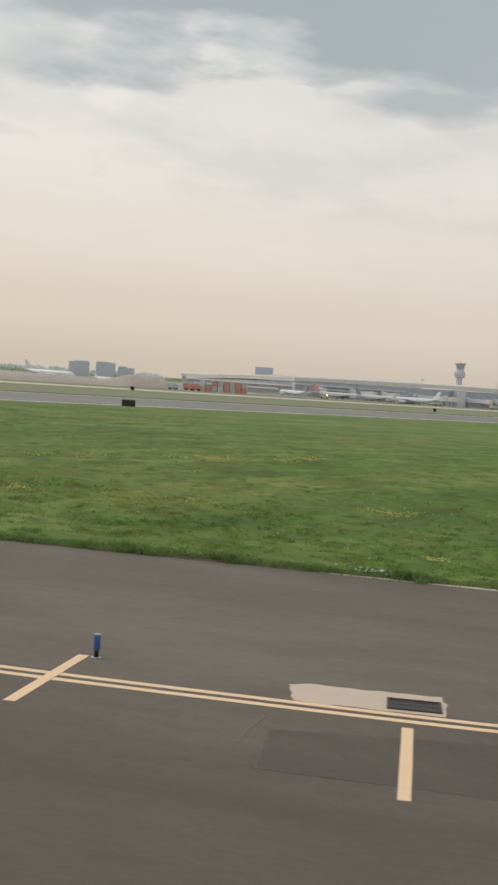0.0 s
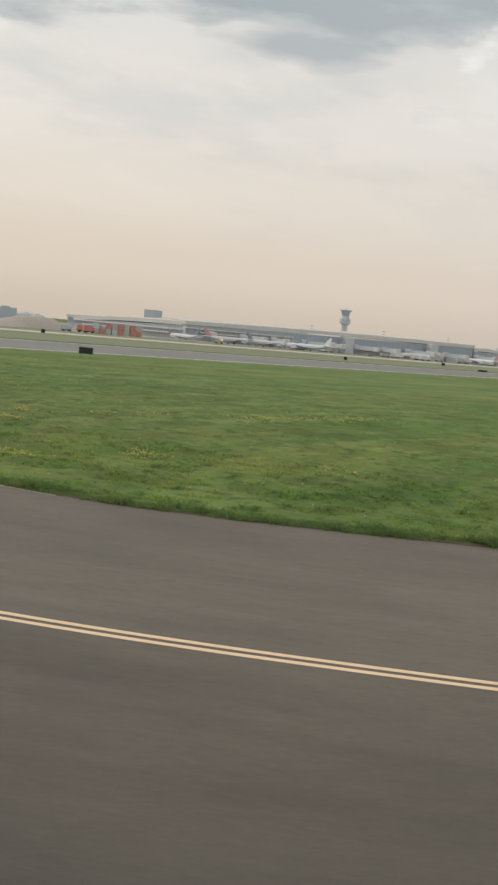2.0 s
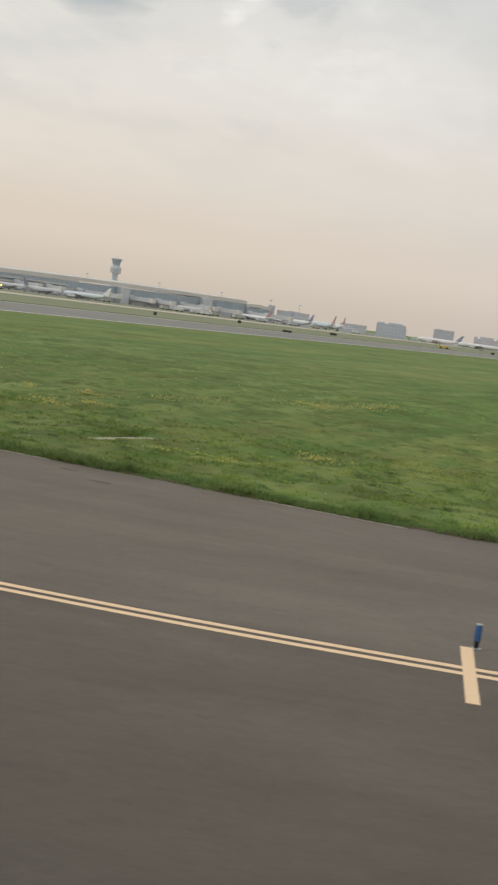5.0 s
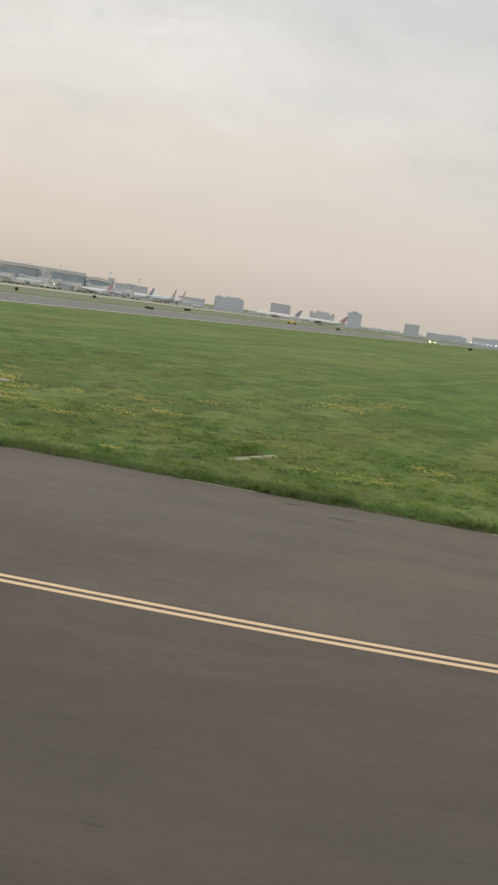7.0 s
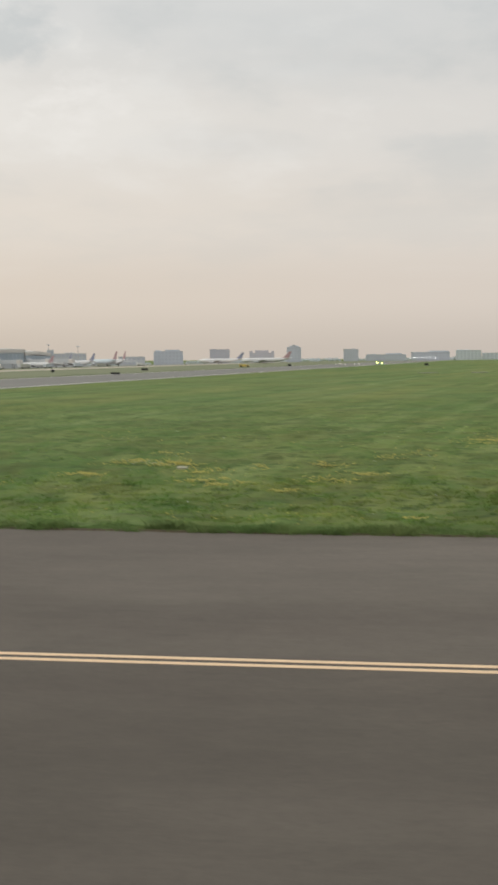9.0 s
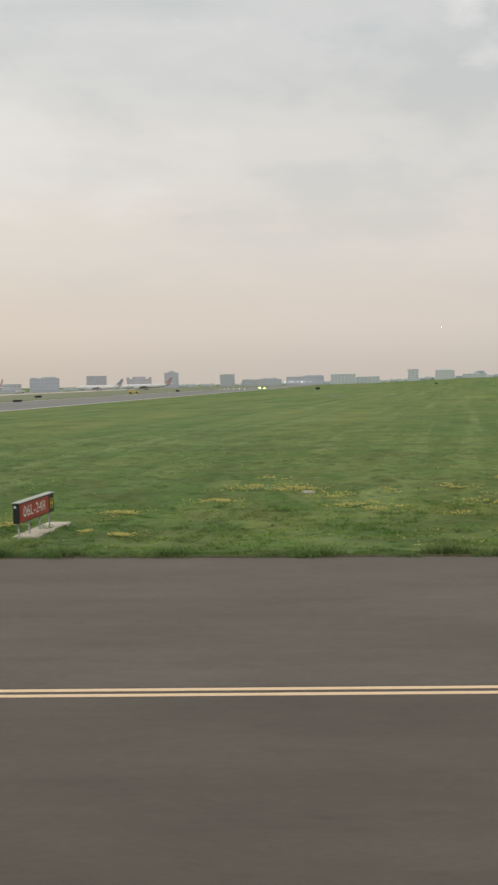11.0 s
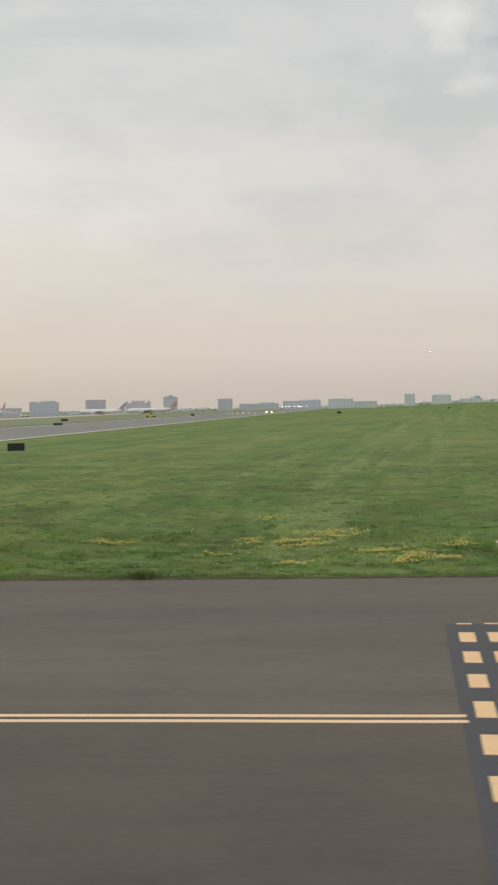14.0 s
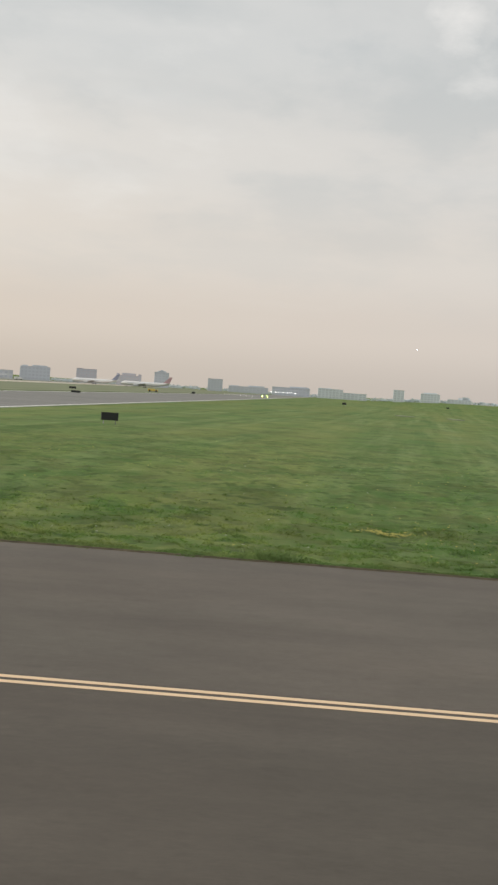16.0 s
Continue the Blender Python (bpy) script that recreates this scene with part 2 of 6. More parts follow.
def make_slurry():
    a = Mat("black_backing_paint", 0.7, spec=0.35)
    worn = a.noise(1.4, 6, 0.65)
    c = a.mix(worn, (0.060, 0.059, 0.067), (0.090, 0.088, 0.097))
    c = a.mix(a.math("MULTIPLY", a.mask(a.noise(14, 5, 0.7), 0.56, 0.72), 0.35), c, (0.16, 0.145, 0.13))
    a.colour(c)
    a.bump(a.noise(70, 2), 0.3, 0.005)
    return a.m


def make_paint(name, colour, worn_to, wear=0.6):
    a = Mat(name, 0.6, spec=0.4)
    c = a.mix(a.noise(2.5, 5, 0.6), colour, tuple(x * 0.86 for x in colour))
    c = a.mix(a.math("MULTIPLY", a.mask(a.noise(9, 6, 0.7), wear, wear + 0.16), 0.7), c, worn_to)
    a.colour(c)
    a.bump(a.noise(80, 2), 0.25, 0.004)
    return a.m


def make_concrete(name, low, high, crack=0.0):
    a = Mat(name, 0.85, spec=0.3)
    c = a.mix(a.noise(1.1, 6, 0.6), low, high)
    c = a.mix(a.math("MULTIPLY", a.mask(a.noise(7, 5, 0.65), 0.55, 0.75), 0.35), c, tuple(x * 0.55 for x in low))
    c = a.mix(0.3, c, a.mix(a.random(), tuple(x * 0.8 for x in low), high))
    a.colour(c)
    a.bump(a.noise(45, 4, 0.7), 0.4, 0.006)
    return a.m


def make_plain(name, colour, rough=0.5, metal=0.0, vary=0.25, scale=3.0, spec=0.5):
    a = Mat(name, rough, metal, spec)
    c = a.mix(a.noise(scale, 5, 0.6), tuple(x * (1 - vary) for x in colour), tuple(min(1, x * (1 + vary * 0.6)) for x in colour))
    c = a.mix(a.math("MULTIPLY", a.mask(a.noise(scale * 6, 4, 0.65), 0.58, 0.75), 0.3), c, tuple(x * 0.5 for x in colour))
    a.colour(c)
    return a.m


def make_lamp(name, colour, strength):
    a = Mat(name, 0.3)
    a.colour(colour)
    a.glow(colour, strength)
    return a.m


def lawn(a):
    """The colour of the turf over the field, shared by the soil sheet and the blades."""
    s = a.n.new("ShaderNodeSeparateXYZ")
    a.l.new(a.co, s.inputs[0])
    # rough ground beside the taxiway, smoother turf further out
    rough_ = a.ramp(a.math("MULTIPLY", a.math("SUBTRACT", s.outputs[1], 40.0), 0.012), [(0.0, (1, 1, 1)), (0.45, (0.72,) * 3), (1.0, (0.25,) * 3)])
    c = a.mix(a.mask(a.noise(0.022, 4, 0.55), 0.40, 0.60), (0.122, 0.178, 0.056), (0.202, 0.232, 0.092))
    # mower and wheel passes that run along the strip
    c = a.mix(a.math("MULTIPLY", a.mask(a.noise(0.26, 3, 0.6, (1.4, 0.035, 1), course=5.5), 0.48, 0.58), 0.75), c, (0.258, 0.286, 0.134))
    c = a.mix(a.math("MULTIPLY", a.mask(a.noise(0.42, 3, 0.6, (1.3, 0.03, 1), shift=(3, 0, 0), course=4.5), 0.50, 0.60), 0.66), c, (0.098, 0.158, 0.050))
    # a few broad straw-coloured passes
    c = a.mix(a.math("MULTIPLY", a.mask(a.noise(0.06, 3, 0.5, (1.4, 0.07, 1), shift=(11, 3, 0), course=5.5), 0.50, 0.60), 0.6), c, (0.262, 0.246, 0.090))
    # browned and lush stretches some metres wide
    c = a.mix(a.math("MULTIPLY", a.mask(a.noise(0.07, 5, 0.62, (0.8, 0.45, 1), shift=(9, 4, 0)), 0.46, 0.62), 0.58), c, (0.198, 0.188, 0.072))
    c = a.mix(a.math("MULTIPLY", a.mask(a.noise(0.11, 5, 0.64, (0.9, 0.42, 1), shift=(4, 1, 0)), 0.50, 0.64), 0.5), c, (0.100, 0.175, 0.052))
    # small clumps, straw, brown spots, and tussock shade painted in as dark dabs
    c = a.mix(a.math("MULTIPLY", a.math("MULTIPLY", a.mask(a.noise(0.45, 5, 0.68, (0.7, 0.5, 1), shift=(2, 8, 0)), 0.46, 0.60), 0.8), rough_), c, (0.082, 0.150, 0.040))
    c = a.mix(a.math("MULTIPLY", a.math("MULTIPLY", a.mask(a.noise(1.5, 5, 0.66, (0.8, 0.7, 1), shift=(12, 3, 0)), 0.52, 0.64), 0.42), rough_), c, (0.270, 0.268, 0.110))
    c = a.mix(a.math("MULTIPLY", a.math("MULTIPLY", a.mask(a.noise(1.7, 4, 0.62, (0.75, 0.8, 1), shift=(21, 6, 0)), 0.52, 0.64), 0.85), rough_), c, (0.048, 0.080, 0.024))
    c = a.mix(a.math("MULTIPLY", a.math("MULTIPLY", a.mask(a.noise(0.6, 5, 0.66, (0.7, 0.6, 1), shift=(31, 17, 0)), 0.48, 0.60), 0.55), rough_), c, (0.120, 0.116, 0.044))
    v = a.ramp(a.noise(0.33, 5, 0.65, (0.7, 0.4, 1), shift=(6, 6, 0)), [(0.36, (0.76, 0.78, 0.76)), (0.5, (1, 1, 1)), (0.66, (1.16, 1.13, 1.08))])
    c = a.mix(1.0, c, v, "MULTIPLY")
    east_ = a.math("ADD", a.math("MULTIPLY", a.math("SUBTRACT", s.outputs[0], 8.0), 0.016), a.math("MULTIPLY", a.math("SUBTRACT", a.noise(0.05, 3, 0.5), 0.5), 0.7))
    c = a.mix(1.0, c, a.ramp(east_, [(0.0, (0.95, 1.0, 0.98)), (0.42, (1.03, 1.03, 0.92)), (0.75, (0.86, 0.97, 0.78))]), "MULTIPLY")
    # the open field is a paler green than the turf beside the taxiway
    return a.mix(1.0, c, a.ramp(rough_, [(0.25, (1.05, 1.15, 1.02)), (0.7, (1.00, 1.12, 0.95)), (1.0, (0.91, 1.01, 0.85))]), "MULTIPLY")


def make_grass_ground():
    a = Mat("mown_grass", 0.95, spec=0.15)
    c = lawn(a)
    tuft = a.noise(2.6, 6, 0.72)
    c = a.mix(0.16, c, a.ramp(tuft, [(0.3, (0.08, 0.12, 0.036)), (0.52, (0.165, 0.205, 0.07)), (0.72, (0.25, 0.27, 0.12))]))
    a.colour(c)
    a.bump(a.noise(1.6, 6, 0.72), 0.4, 0.12)
    return a.m


def make_blades(name, gain, blend, own):
    """Leaves in the turf's colour, more or less of their own green mixed in."""
    a = Mat(name, 0.8, spec=0.15)
    c = a.mix(1.0, lawn(a), (gain, gain, gain), "MULTIPLY")
    c = a.mix(blend, c, own)
    lo, hi = 0.88, 1.10
    c = a.mix(1.0, c, a.ramp(a.island(), [(0.0, (lo, lo, lo)), (1.0, (hi, hi * 0.98, hi))]), "MULTIPLY")
    a.colour(c)
    # thin leaves let light through
    leaf = a.n.new("ShaderNodeBsdfTranslucent")
    a.l.new(c, leaf.inputs[0])
    both = a.n.new("ShaderNodeMixShader")
    both.inputs[0].default_value = 0.5
    a.l.new(a.b.outputs[0], both.inputs[1])
    a.l.new(leaf.outputs[0], both.inputs[2])
    a.l.new(both.outputs[0], a.n["Material Output"].inputs[0])
    return a.m


SLURRY = make_slurry()
PAINT_CREAM = make_paint("yellow_line_paint", (0.97, 0.70, 0.44), (0.48, 0.35, 0.23), 0.66)
PAINT_BAR = make_paint("holding_marking_paint", (0.97, 0.645, 0.345), (0.50, 0.34, 0.19), 0.60)
def make_stained_paint():
    a = Mat("stained_marking_paint", 0.6, spec=0.4)
    c = a.mix(a.noise(2.5, 5, 0.6), (0.95, 0.64, 0.35), (0.84, 0.555, 0.30))
    # rusty wash and scrapes drawn out along the line
    c = a.mix(a.math("MULTIPLY", a.mask(a.noise(4.0, 4, 0.6, (2.6, 0.16, 1)), 0.48, 0.68), 0.5), c, (0.56, 0.40, 0.235))
    c = a.mix(a.math("MULTIPLY", a.mask(a.noise(9, 5, 0.65, (1.6, 0.4, 1)), 0.60, 0.76), 0.35), c, (0.42, 0.31, 0.20))
    a.colour(c)
    a.bump(a.noise(80, 2), 0.25, 0.004)
    return a.m


PAINT_STAINED = make_stained_paint()
PAINT_AMBER = make_paint("amber_bar_paint", (0.84, 0.535, 0.21), (0.4, 0.26, 0.12), 0.64)
PAINT_WHITE = make_paint("white_runway_paint", (0.78, 0.76, 0.71), (0.4, 0.39, 0.37))
CONCRETE = make_concrete("light_concrete", (0.57, 0.50, 0.41), (0.72, 0.645, 0.54))
MORTAR = make_concrete("beige_mortar", (0.60, 0.48, 0.385), (0.74, 0.61, 0.50))
SEALANT = make_plain("joint_sealant", (0.13, 0.125, 0.12), 0.8, scale=8, vary=0.4)
GRASS = make_grass_ground()
BLADES = make_blades("grass_blades", 1.95, 0.15, (0.20, 0.28, 0.095))
FIELD_BLADES = make_blades("field_blades", 2.0, 0.06, (0.25, 0.30, 0.11))
WEED = make_blades("weed_leaves", 1.9, 0.25, (0.23, 0.33, 0.11))
LUSH = make_blades("lush_edge_growth", 1.75, 0.5, (0.205, 0.295, 0.125))
PETAL = make_plain("dandelion_petals", (0.58, 0.50, 0.13), 0.7, vary=0.18)
SEED = make_plain("seed_heads", (0.62, 0.62, 0.58), 0.8, vary=0.1)
BLUE = make_plain("blue_reflective_plastic", (0.035, 0.115, 0.31), 0.35, vary=0.2, scale=20)
BLACK = make_plain("black_painted_metal", (0.018, 0.019, 0.02), 0.5, vary=0.3, scale=6)
YELLOW = make_plain("yellow_painted_metal", (0.72, 0.41, 0.12), 0.5, vary=0.2, scale=12)
STEEL = make_plain("galvanised_steel", (0.42, 0.42, 0.42), 0.42, 0.8, vary=0.25, scale=10)
IRON = make_plain("cast_iron", (0.085, 0.075, 0.068), 0.6, 0.5, vary=0.35, scale=14)
SIGN_RED = make_plain("red_sign_face", (0.42, 0.035, 0.03), 0.4, vary=0.12)
SIGN_WHITE = make_plain("white_sign_letters", (0.8, 0.78, 0.76), 0.4, vary=0.06)
SIGN_YELLOW = make_plain("yellow_sign_mark", (0.75, 0.55, 0.03), 0.4, vary=0.06)
SIGN_GREY = make_plain("weathered_grey_lid", (0.50, 0.50, 0.46), 0.5, vary=0.15)
LENS = make_plain("clear_lens_glass", (0.55, 0.55, 0.55), 0.15, 0.0, vary=0.1)
AMBER_LAMP = make_lamp("lit_amber_lamp", (1.0, 0.27, 0.03), 0.72)
DIM_LAMP = make_lamp("dim_white_lamp", (1.0, 0.95, 0.85), 2.0)
RED_GLINT = make_lamp("lit_red_inset_lamp", (1.0, 0.42, 0.2), 0.55)
WHITE_LAMP = make_lamp("lit_white_lamp", (1.0, 0.97, 0.9), 6.0)
GREEN_LAMP = make_lamp("lit_green_lamp", (0.62, 1.0, 0.10), 26.0)


# ---- geometry helpers ----
def obj(name, bm, material, parent=None, label=""):
    me = bpy.data.meshes.new(name)
    bm.normal_update()
    bm.to_mesh(me)
    bm.free()
    for m in (material if isinstance(material, (list, tuple)) else [material]):
        me.materials.append(m)
    ob = new(name, me)
    if parent:
        ob.parent = parent
    if label:
        ob["label"] = label
    return ob


part = obj


def thing(name, at, label, category, group="", turn=0.0):
    e = new(name)
    e.empty_display_size = 0.2
    e.matrix_world = pose(*at, 0, 0, turn)
    return tagged(e, label, category, group)


def box(bm, cx, cy, cz, sx, sy, sz, m=None, bevel=0.0, slot=0):
    g = bmesh.ops.create_cube(bm, size=1.0)["verts"]
    bmesh.ops.scale(bm, vec=(sx, sy, sz), verts=g)
    fs = list({f for v in g for f in v.link_faces})
    if bevel:
        es = list({e for v in g for e in v.link_edges})
        r = bmesh.ops.bevel(bm, geom=es, offset=bevel, segments=2, affect="EDGES", profile=0.5)
        g = list({v for f in r["faces"] for v in f.verts} | {v for v in g if v.is_valid})
        fs = list({f for v in g for f in v.link_faces})
    for f in fs:
        f.material_index = slot
    bmesh.ops.transform(bm, matrix=Matrix.Translation((cx, cy, cz)) if m is None else m @ Matrix.Translation((cx, cy, cz)), verts=g)
    return g


def lathe(bm, profile, sides=16, m=None, close=True, smooth=True, slot=0):
    """A body of revolution about z from (radius, height) pairs."""
    rings = []
    for r, z in profile:
        rings.append([bm.verts.new((r * math.cos(2 * math.pi * i / sides), r * math.sin(2 * math.pi * i / sides), z)) for i in range(sides)])
    fs = []
    for a, b in zip(rings, rings[1:]):
        for i in range(sides):
            fs.append(bm.faces.new((a[i], a[(i + 1) % sides], b[(i + 1) % sides], b[i])))
    if close:
        fs.append(bm.faces.new(rings[0][::-1]))
        fs.append(bm.faces.new(rings[-1]))
    for f in fs:
        f.smooth, f.material_index = smooth and len(f.verts) == 4, slot
    if m is not None:
        bmesh.ops.transform(bm, matrix=m, verts=[v for r in rings for v in r])
    return rings


def slab(bm, corners, z0, z1, slot=0):
    """A flat prism over a ring of (x, y) corners."""
    if sum(a[0] * b[1] - b[0] * a[1] for a, b in zip(corners, corners[1:] + corners[:1])) < 0:
        corners = corners[::-1]
    lo = [bm.verts.new((x, y, z0)) for x, y in corners]
    hi = [bm.verts.new((x, y, z1)) for x, y in corners]
    bm.faces.new(hi).material_index = slot
    bm.faces.new(lo[::-1]).material_index = slot
    for i in range(len(corners)):
        j = (i + 1) % len(corners)
        bm.faces.new((lo[i], lo[j], hi[j], hi[i])).material_index = slot


def curve(knots, x):
    """A smooth line through (x, y) knots (monotone x, Catmull-Rom)."""
    ks = [k[0] for k in knots]
    i = max(1, min(len(ks) - 3, int(np.searchsorted(ks, x)) - 1))
    (x0, y0), (x1, y1), (x2, y2), (x3, y3) = knots[i - 1:i + 3]
    if x <= knots[1][0]:
        return y0 + (y1 - y0) * (x - x0) / (x1 - x0) if i == 1 else y1
    if x >= knots[-2][0]:
        (xa, ya), (xb, yb) = knots[-2:]
        return ya + (yb - ya) * (x - xa) / (xb - xa)
    t, d = (x - x1) / (x2 - x1), x2 - x1
    m1, m2 = (y2 - y0) / (x2 - x0) * d, (y3 - y1) / (x3 - x1) * d
    return (2 * t**3 - 3 * t**2 + 1) * y1 + (t**3 - 2 * t**2 + t) * m1 + (3 * t**2 - 2 * t**3) * y2 + (t**3 - t**2) * m2


# the taxiway edge marking and the edge of the pavement, as y over x
EDGE_LINE = [(-60, 17.12), (-12, 17.12), (0, 17.09), (4, 17.04), (8, 17.11), (13, 17.27), (21, 17.55), (27, 17.76), (33, 18.02), (37, 18.43), (41, 19.12), (45.5, 20.24), (50, 21.58), (54.5, 23.5), (58.2, 25.42), (61.2, 27.1), (70, 32.6), (90, 47)]
PAVED_EDGE = [(-60, 32.0), (-16, 31.2), (0, 30.95), (9, 30.9), (15, 30.65), (22, 30.55), (28, 30.6), (34, 30.75), (38, 30.85), (41, 31.05), (44, 31.9), (46.5, 33.1), (48.6, 34.2), (51.3, 35.7), (55.0, 37.7), (62, 42.5), (75, 53), (95, 70)]
RUNWAY_NEAR, RUNWAY_FAR, RUNWAY_LEAN = -49.8, -89.0, 0.027


def step(v, a, b):
    t = max(0.0, min(1.0, (v - a) / (b - a)))
    return t * t * (3 - 2 * t)


def ground_z(x, y):
    """The lie of the grass: a shallow swale beside the pavement, a low rise beyond, level with the runway."""
    off = y - curve(PAVED_EDGE, max(-55, min(90, x)))
    z = -0.03 - 0.27 * step(off, 0.8, 7) * (1 - step(off, 9, 26)) * (0.45 + 0.55 * step(x, 30, 12)) + 0.42 * step(off, 9, 36)
    near_runway = 1 - step(x - RUNWAY_LEAN * y, RUNWAY_NEAR + 2, RUNWAY_NEAR + 22)
    z *= 1 - near_runway
    z += 3.8 * step(y, 200, 900) * step(x - RUNWAY_LEAN * y, 0, 130) - 2.6 * step(-x, 130, 420) * step(y, 100, 300)
    if y < 25 or off < 0.05:
        z = -0.06
    elif x > RUNWAY_NEAR + RUNWAY_LEAN * y + 1:
        z += 0.05 * noise.noise((x * 0.12, y * 0.12, 3)) * step(off, 1, 5)
        if y < 125 and -55 < x < 92:
            hump = 0.10 * noise.noise((x * 0.55, y * 0.8, 7)) + 0.075 * noise.noise((x * 1.3, y * 1.7, 9)) + 0.045 * noise.noise((x * 2.9, y * 3.3, 4))
            z += hump * step(off, 0.2, 1.5) * (1 - step(y, 90, 125))
    return z - 0.03 * near_runway


# ---- ground, one sheet to the horizon ----
def spread(parts):
    out = []
    for a, b, d in parts:
        out += list(np.arange(a, b, d))
    return out + [parts[-1][1]]


gx = spread([(-4400, -600, 380), (-600, -120, 40), (-120, -50, 7), (-50, -26, 0.9), (-26, 72, 0.36), (72, 90, 1.2), (90, 200, 11), (200, 4400, 300)])
gy = spread([(-1200, -60, 190), (-60, 24, 12), (24, 30, 0.6), (30, 48, 0.30), (48, 72, 0.5), (72, 130, 1.2), (130, 700, 19), (700, 4700, 250)])
verts = [(x, y, ground_z(x, y)) for y in gy for x in gx]
nx = len(gx)
faces = [(j * nx + i, j * nx + i + 1, (j + 1) * nx + i + 1, (j + 1) * nx + i) for j in range(len(gy) - 1) for i in range(nx - 1)]
me = bpy.data.meshes.new("ground")
me.from_pydata(verts, [], faces)
me.polygons.foreach_set("use_smooth", [True] * len(faces))
me.materials.append(GRASS)
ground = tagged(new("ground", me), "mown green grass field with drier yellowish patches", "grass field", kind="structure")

# ---- paved surfaces ----
bm = bmesh.new()
edge = [(x, curve(PAVED_EDGE, x) + 0.10 * noise.noise((x * 0.9, 2, 0)) + 0.05 * noise.noise((x * 3.1, 5, 0))) for x in np.arange(-38, 92.01, 0.35)]
# the fillet onto the runway, then round behind the camera
fillet = [(RUNWAY_NEAR + 0.9, 52.0), (-45.4, 44), (-43.2, 37.5), (-40.5, 33.6)]
line_xs = list(np.arange(-38, 92.01, 0.5))
inner = [(x, curve(EDGE_LINE, x) + 0.32) for x in line_xs]
shoulder = bmesh.new()
slab(shoulder, edge + inner[::-1], -0.4, 0.0)
tagged(obj("taxiway_shoulder", shoulder, SHOULDER_ASPHALT), "paler grey asphalt shoulder between edge marking and grass", "shoulder", kind="structure")
SOIL = Mat("dark_soil", 0.95, spec=0.1)
SOIL.colour(SOIL.mix(SOIL.mask(SOIL.noise(4, 5, 0.7), 0.35, 0.65), (0.062, 0.052, 0.034), (0.135, 0.112, 0.070)))
SOIL.bump(SOIL.noise(14, 4, 0.7), 0.6, 0.02)
lip = bmesh.new()
rows = []
for k, (x, y) in enumerate(edge):
    d = (edge[min(k + 1, len(edge) - 1)][1] - edge[max(k - 1, 0)][1]) / (edge[min(k + 1, len(edge) - 1)][0] - edge[max(k - 1, 0)][0])
    n = Vector((-d, 1)).normalized()
    a, b = -0.05 - 0.09 * max(0, noise.noise((x * 1.1, 9, 1)) + 0.1), 0.32
    rows.append([lip.verts.new((x + n.x * o, y + n.y * o, h)) for o, h in ((a, 0.002), (a + 0.04, 0.02), (0.08, 0.035), (b, -0.02))])
for p, q in zip(rows, rows[1:]):
    for k in range(3):
        lip.faces.new((p[k], q[k], q[k + 1], p[k + 1]))
tagged(obj("soil_verge", lip, SOIL.m), "narrow dark soil lip between asphalt and grass", "soil", kind="structure")
ring = fillet + [(-38.0, edge[0][1])] + inner + [(92, 70), (120, 90), (150, 60), (120, 20), (60, -22), (10, -32), (-38, -32), (-44, -38), (RUNWAY_NEAR - 0.9, -52)]
slab(bm, ring, -0.4, 0.0)
taxiway = tagged(obj("taxiway", bm, ASPHALT), "worn grey-brown asphalt taxiway with faint streaks", "taxiway", kind="structure")
bm = bmesh.new()


def beside_runway(x, y):
    return (x + RUNWAY_LEAN * y, y)


slab(bm, [beside_runway(*p) for p in ((RUNWAY_NEAR, -600), (RUNWAY_NEAR, 1650), (RUNWAY_FAR, 1650), (RUNWAY_FAR, -600))], -0.4, 0.0)
runway = tagged(obj("runway", bm, RUNWAY_ASPHALT), "long grey asphalt runway with pale edges", "runway", kind="structure")
for x, w in ((RUNWAY_NEAR - 0.8, 1.1), (RUNWAY_FAR + 1.2, 1.1)):
    bm = bmesh.new()
    slab(bm, [beside_runway(*p) for p in ((x - w / 2, 60), (x + w / 2, 60), (x + w / 2, 1640), (x - w / 2, 1640))], -0.01, 0.006)
    tagged(obj("runway_edge_line", bm, PAINT_WHITE), "white painted line along the runway edge", "line marking", "runway edge lines", "structure")


def stripe(name, pts, width, material, label, category, group="", z=0.006):
    """A painted band along a run of points, with slightly uneven sides."""
    bm = bmesh.new()
    rows = []
    for i, (x, y) in enumerate(pts):
        a, b = pts[max(0, i - 1)], pts[min(len(pts) - 1, i + 1)]
        d = Vector((b[0] - a[0], b[1] - a[1])).normalized()
        n = Vector((-d.y, d.x))
        ws = [width / 2 * (1 + 0.05 * noise.noise((x * 2.3, y * 2.3, k * 7 + width))) for k in (0, 1)]
        rows.append([bm.verts.new((x + n.x * s, y + n.y * s, h)) for s, h in ((ws[0], 0.001), (ws[0], z), (-ws[1], z), (-ws[1], 0.001))])
    for a, b in zip(rows, rows[1:]):
        for k in range(3):
            bm.faces.new((a[k], a[k + 1], b[k + 1], b[k]))
    for r in (rows[0], rows[-1][::-1]):
        bm.faces.new(r[::-1])
    bmesh.ops.recalc_face_normals(bm, faces=bm.faces)
    return tagged(obj(name, bm, material), label, category, group, "structure")


def offset_line(x0, x1, off, d=0.5):
    out = []
    for x in np.linspace(x0, x1, int((x1 - x0) / d) + 1):
        y, k = curve(EDGE_LINE, x), (curve(EDGE_LINE, x + 0.2) - curve(EDGE_LINE, x - 0.2)) / 0.4
        n = Vector((-k, 1)).normalized()
        out.append((x + n.x * off, y + n.y * off))
    return out


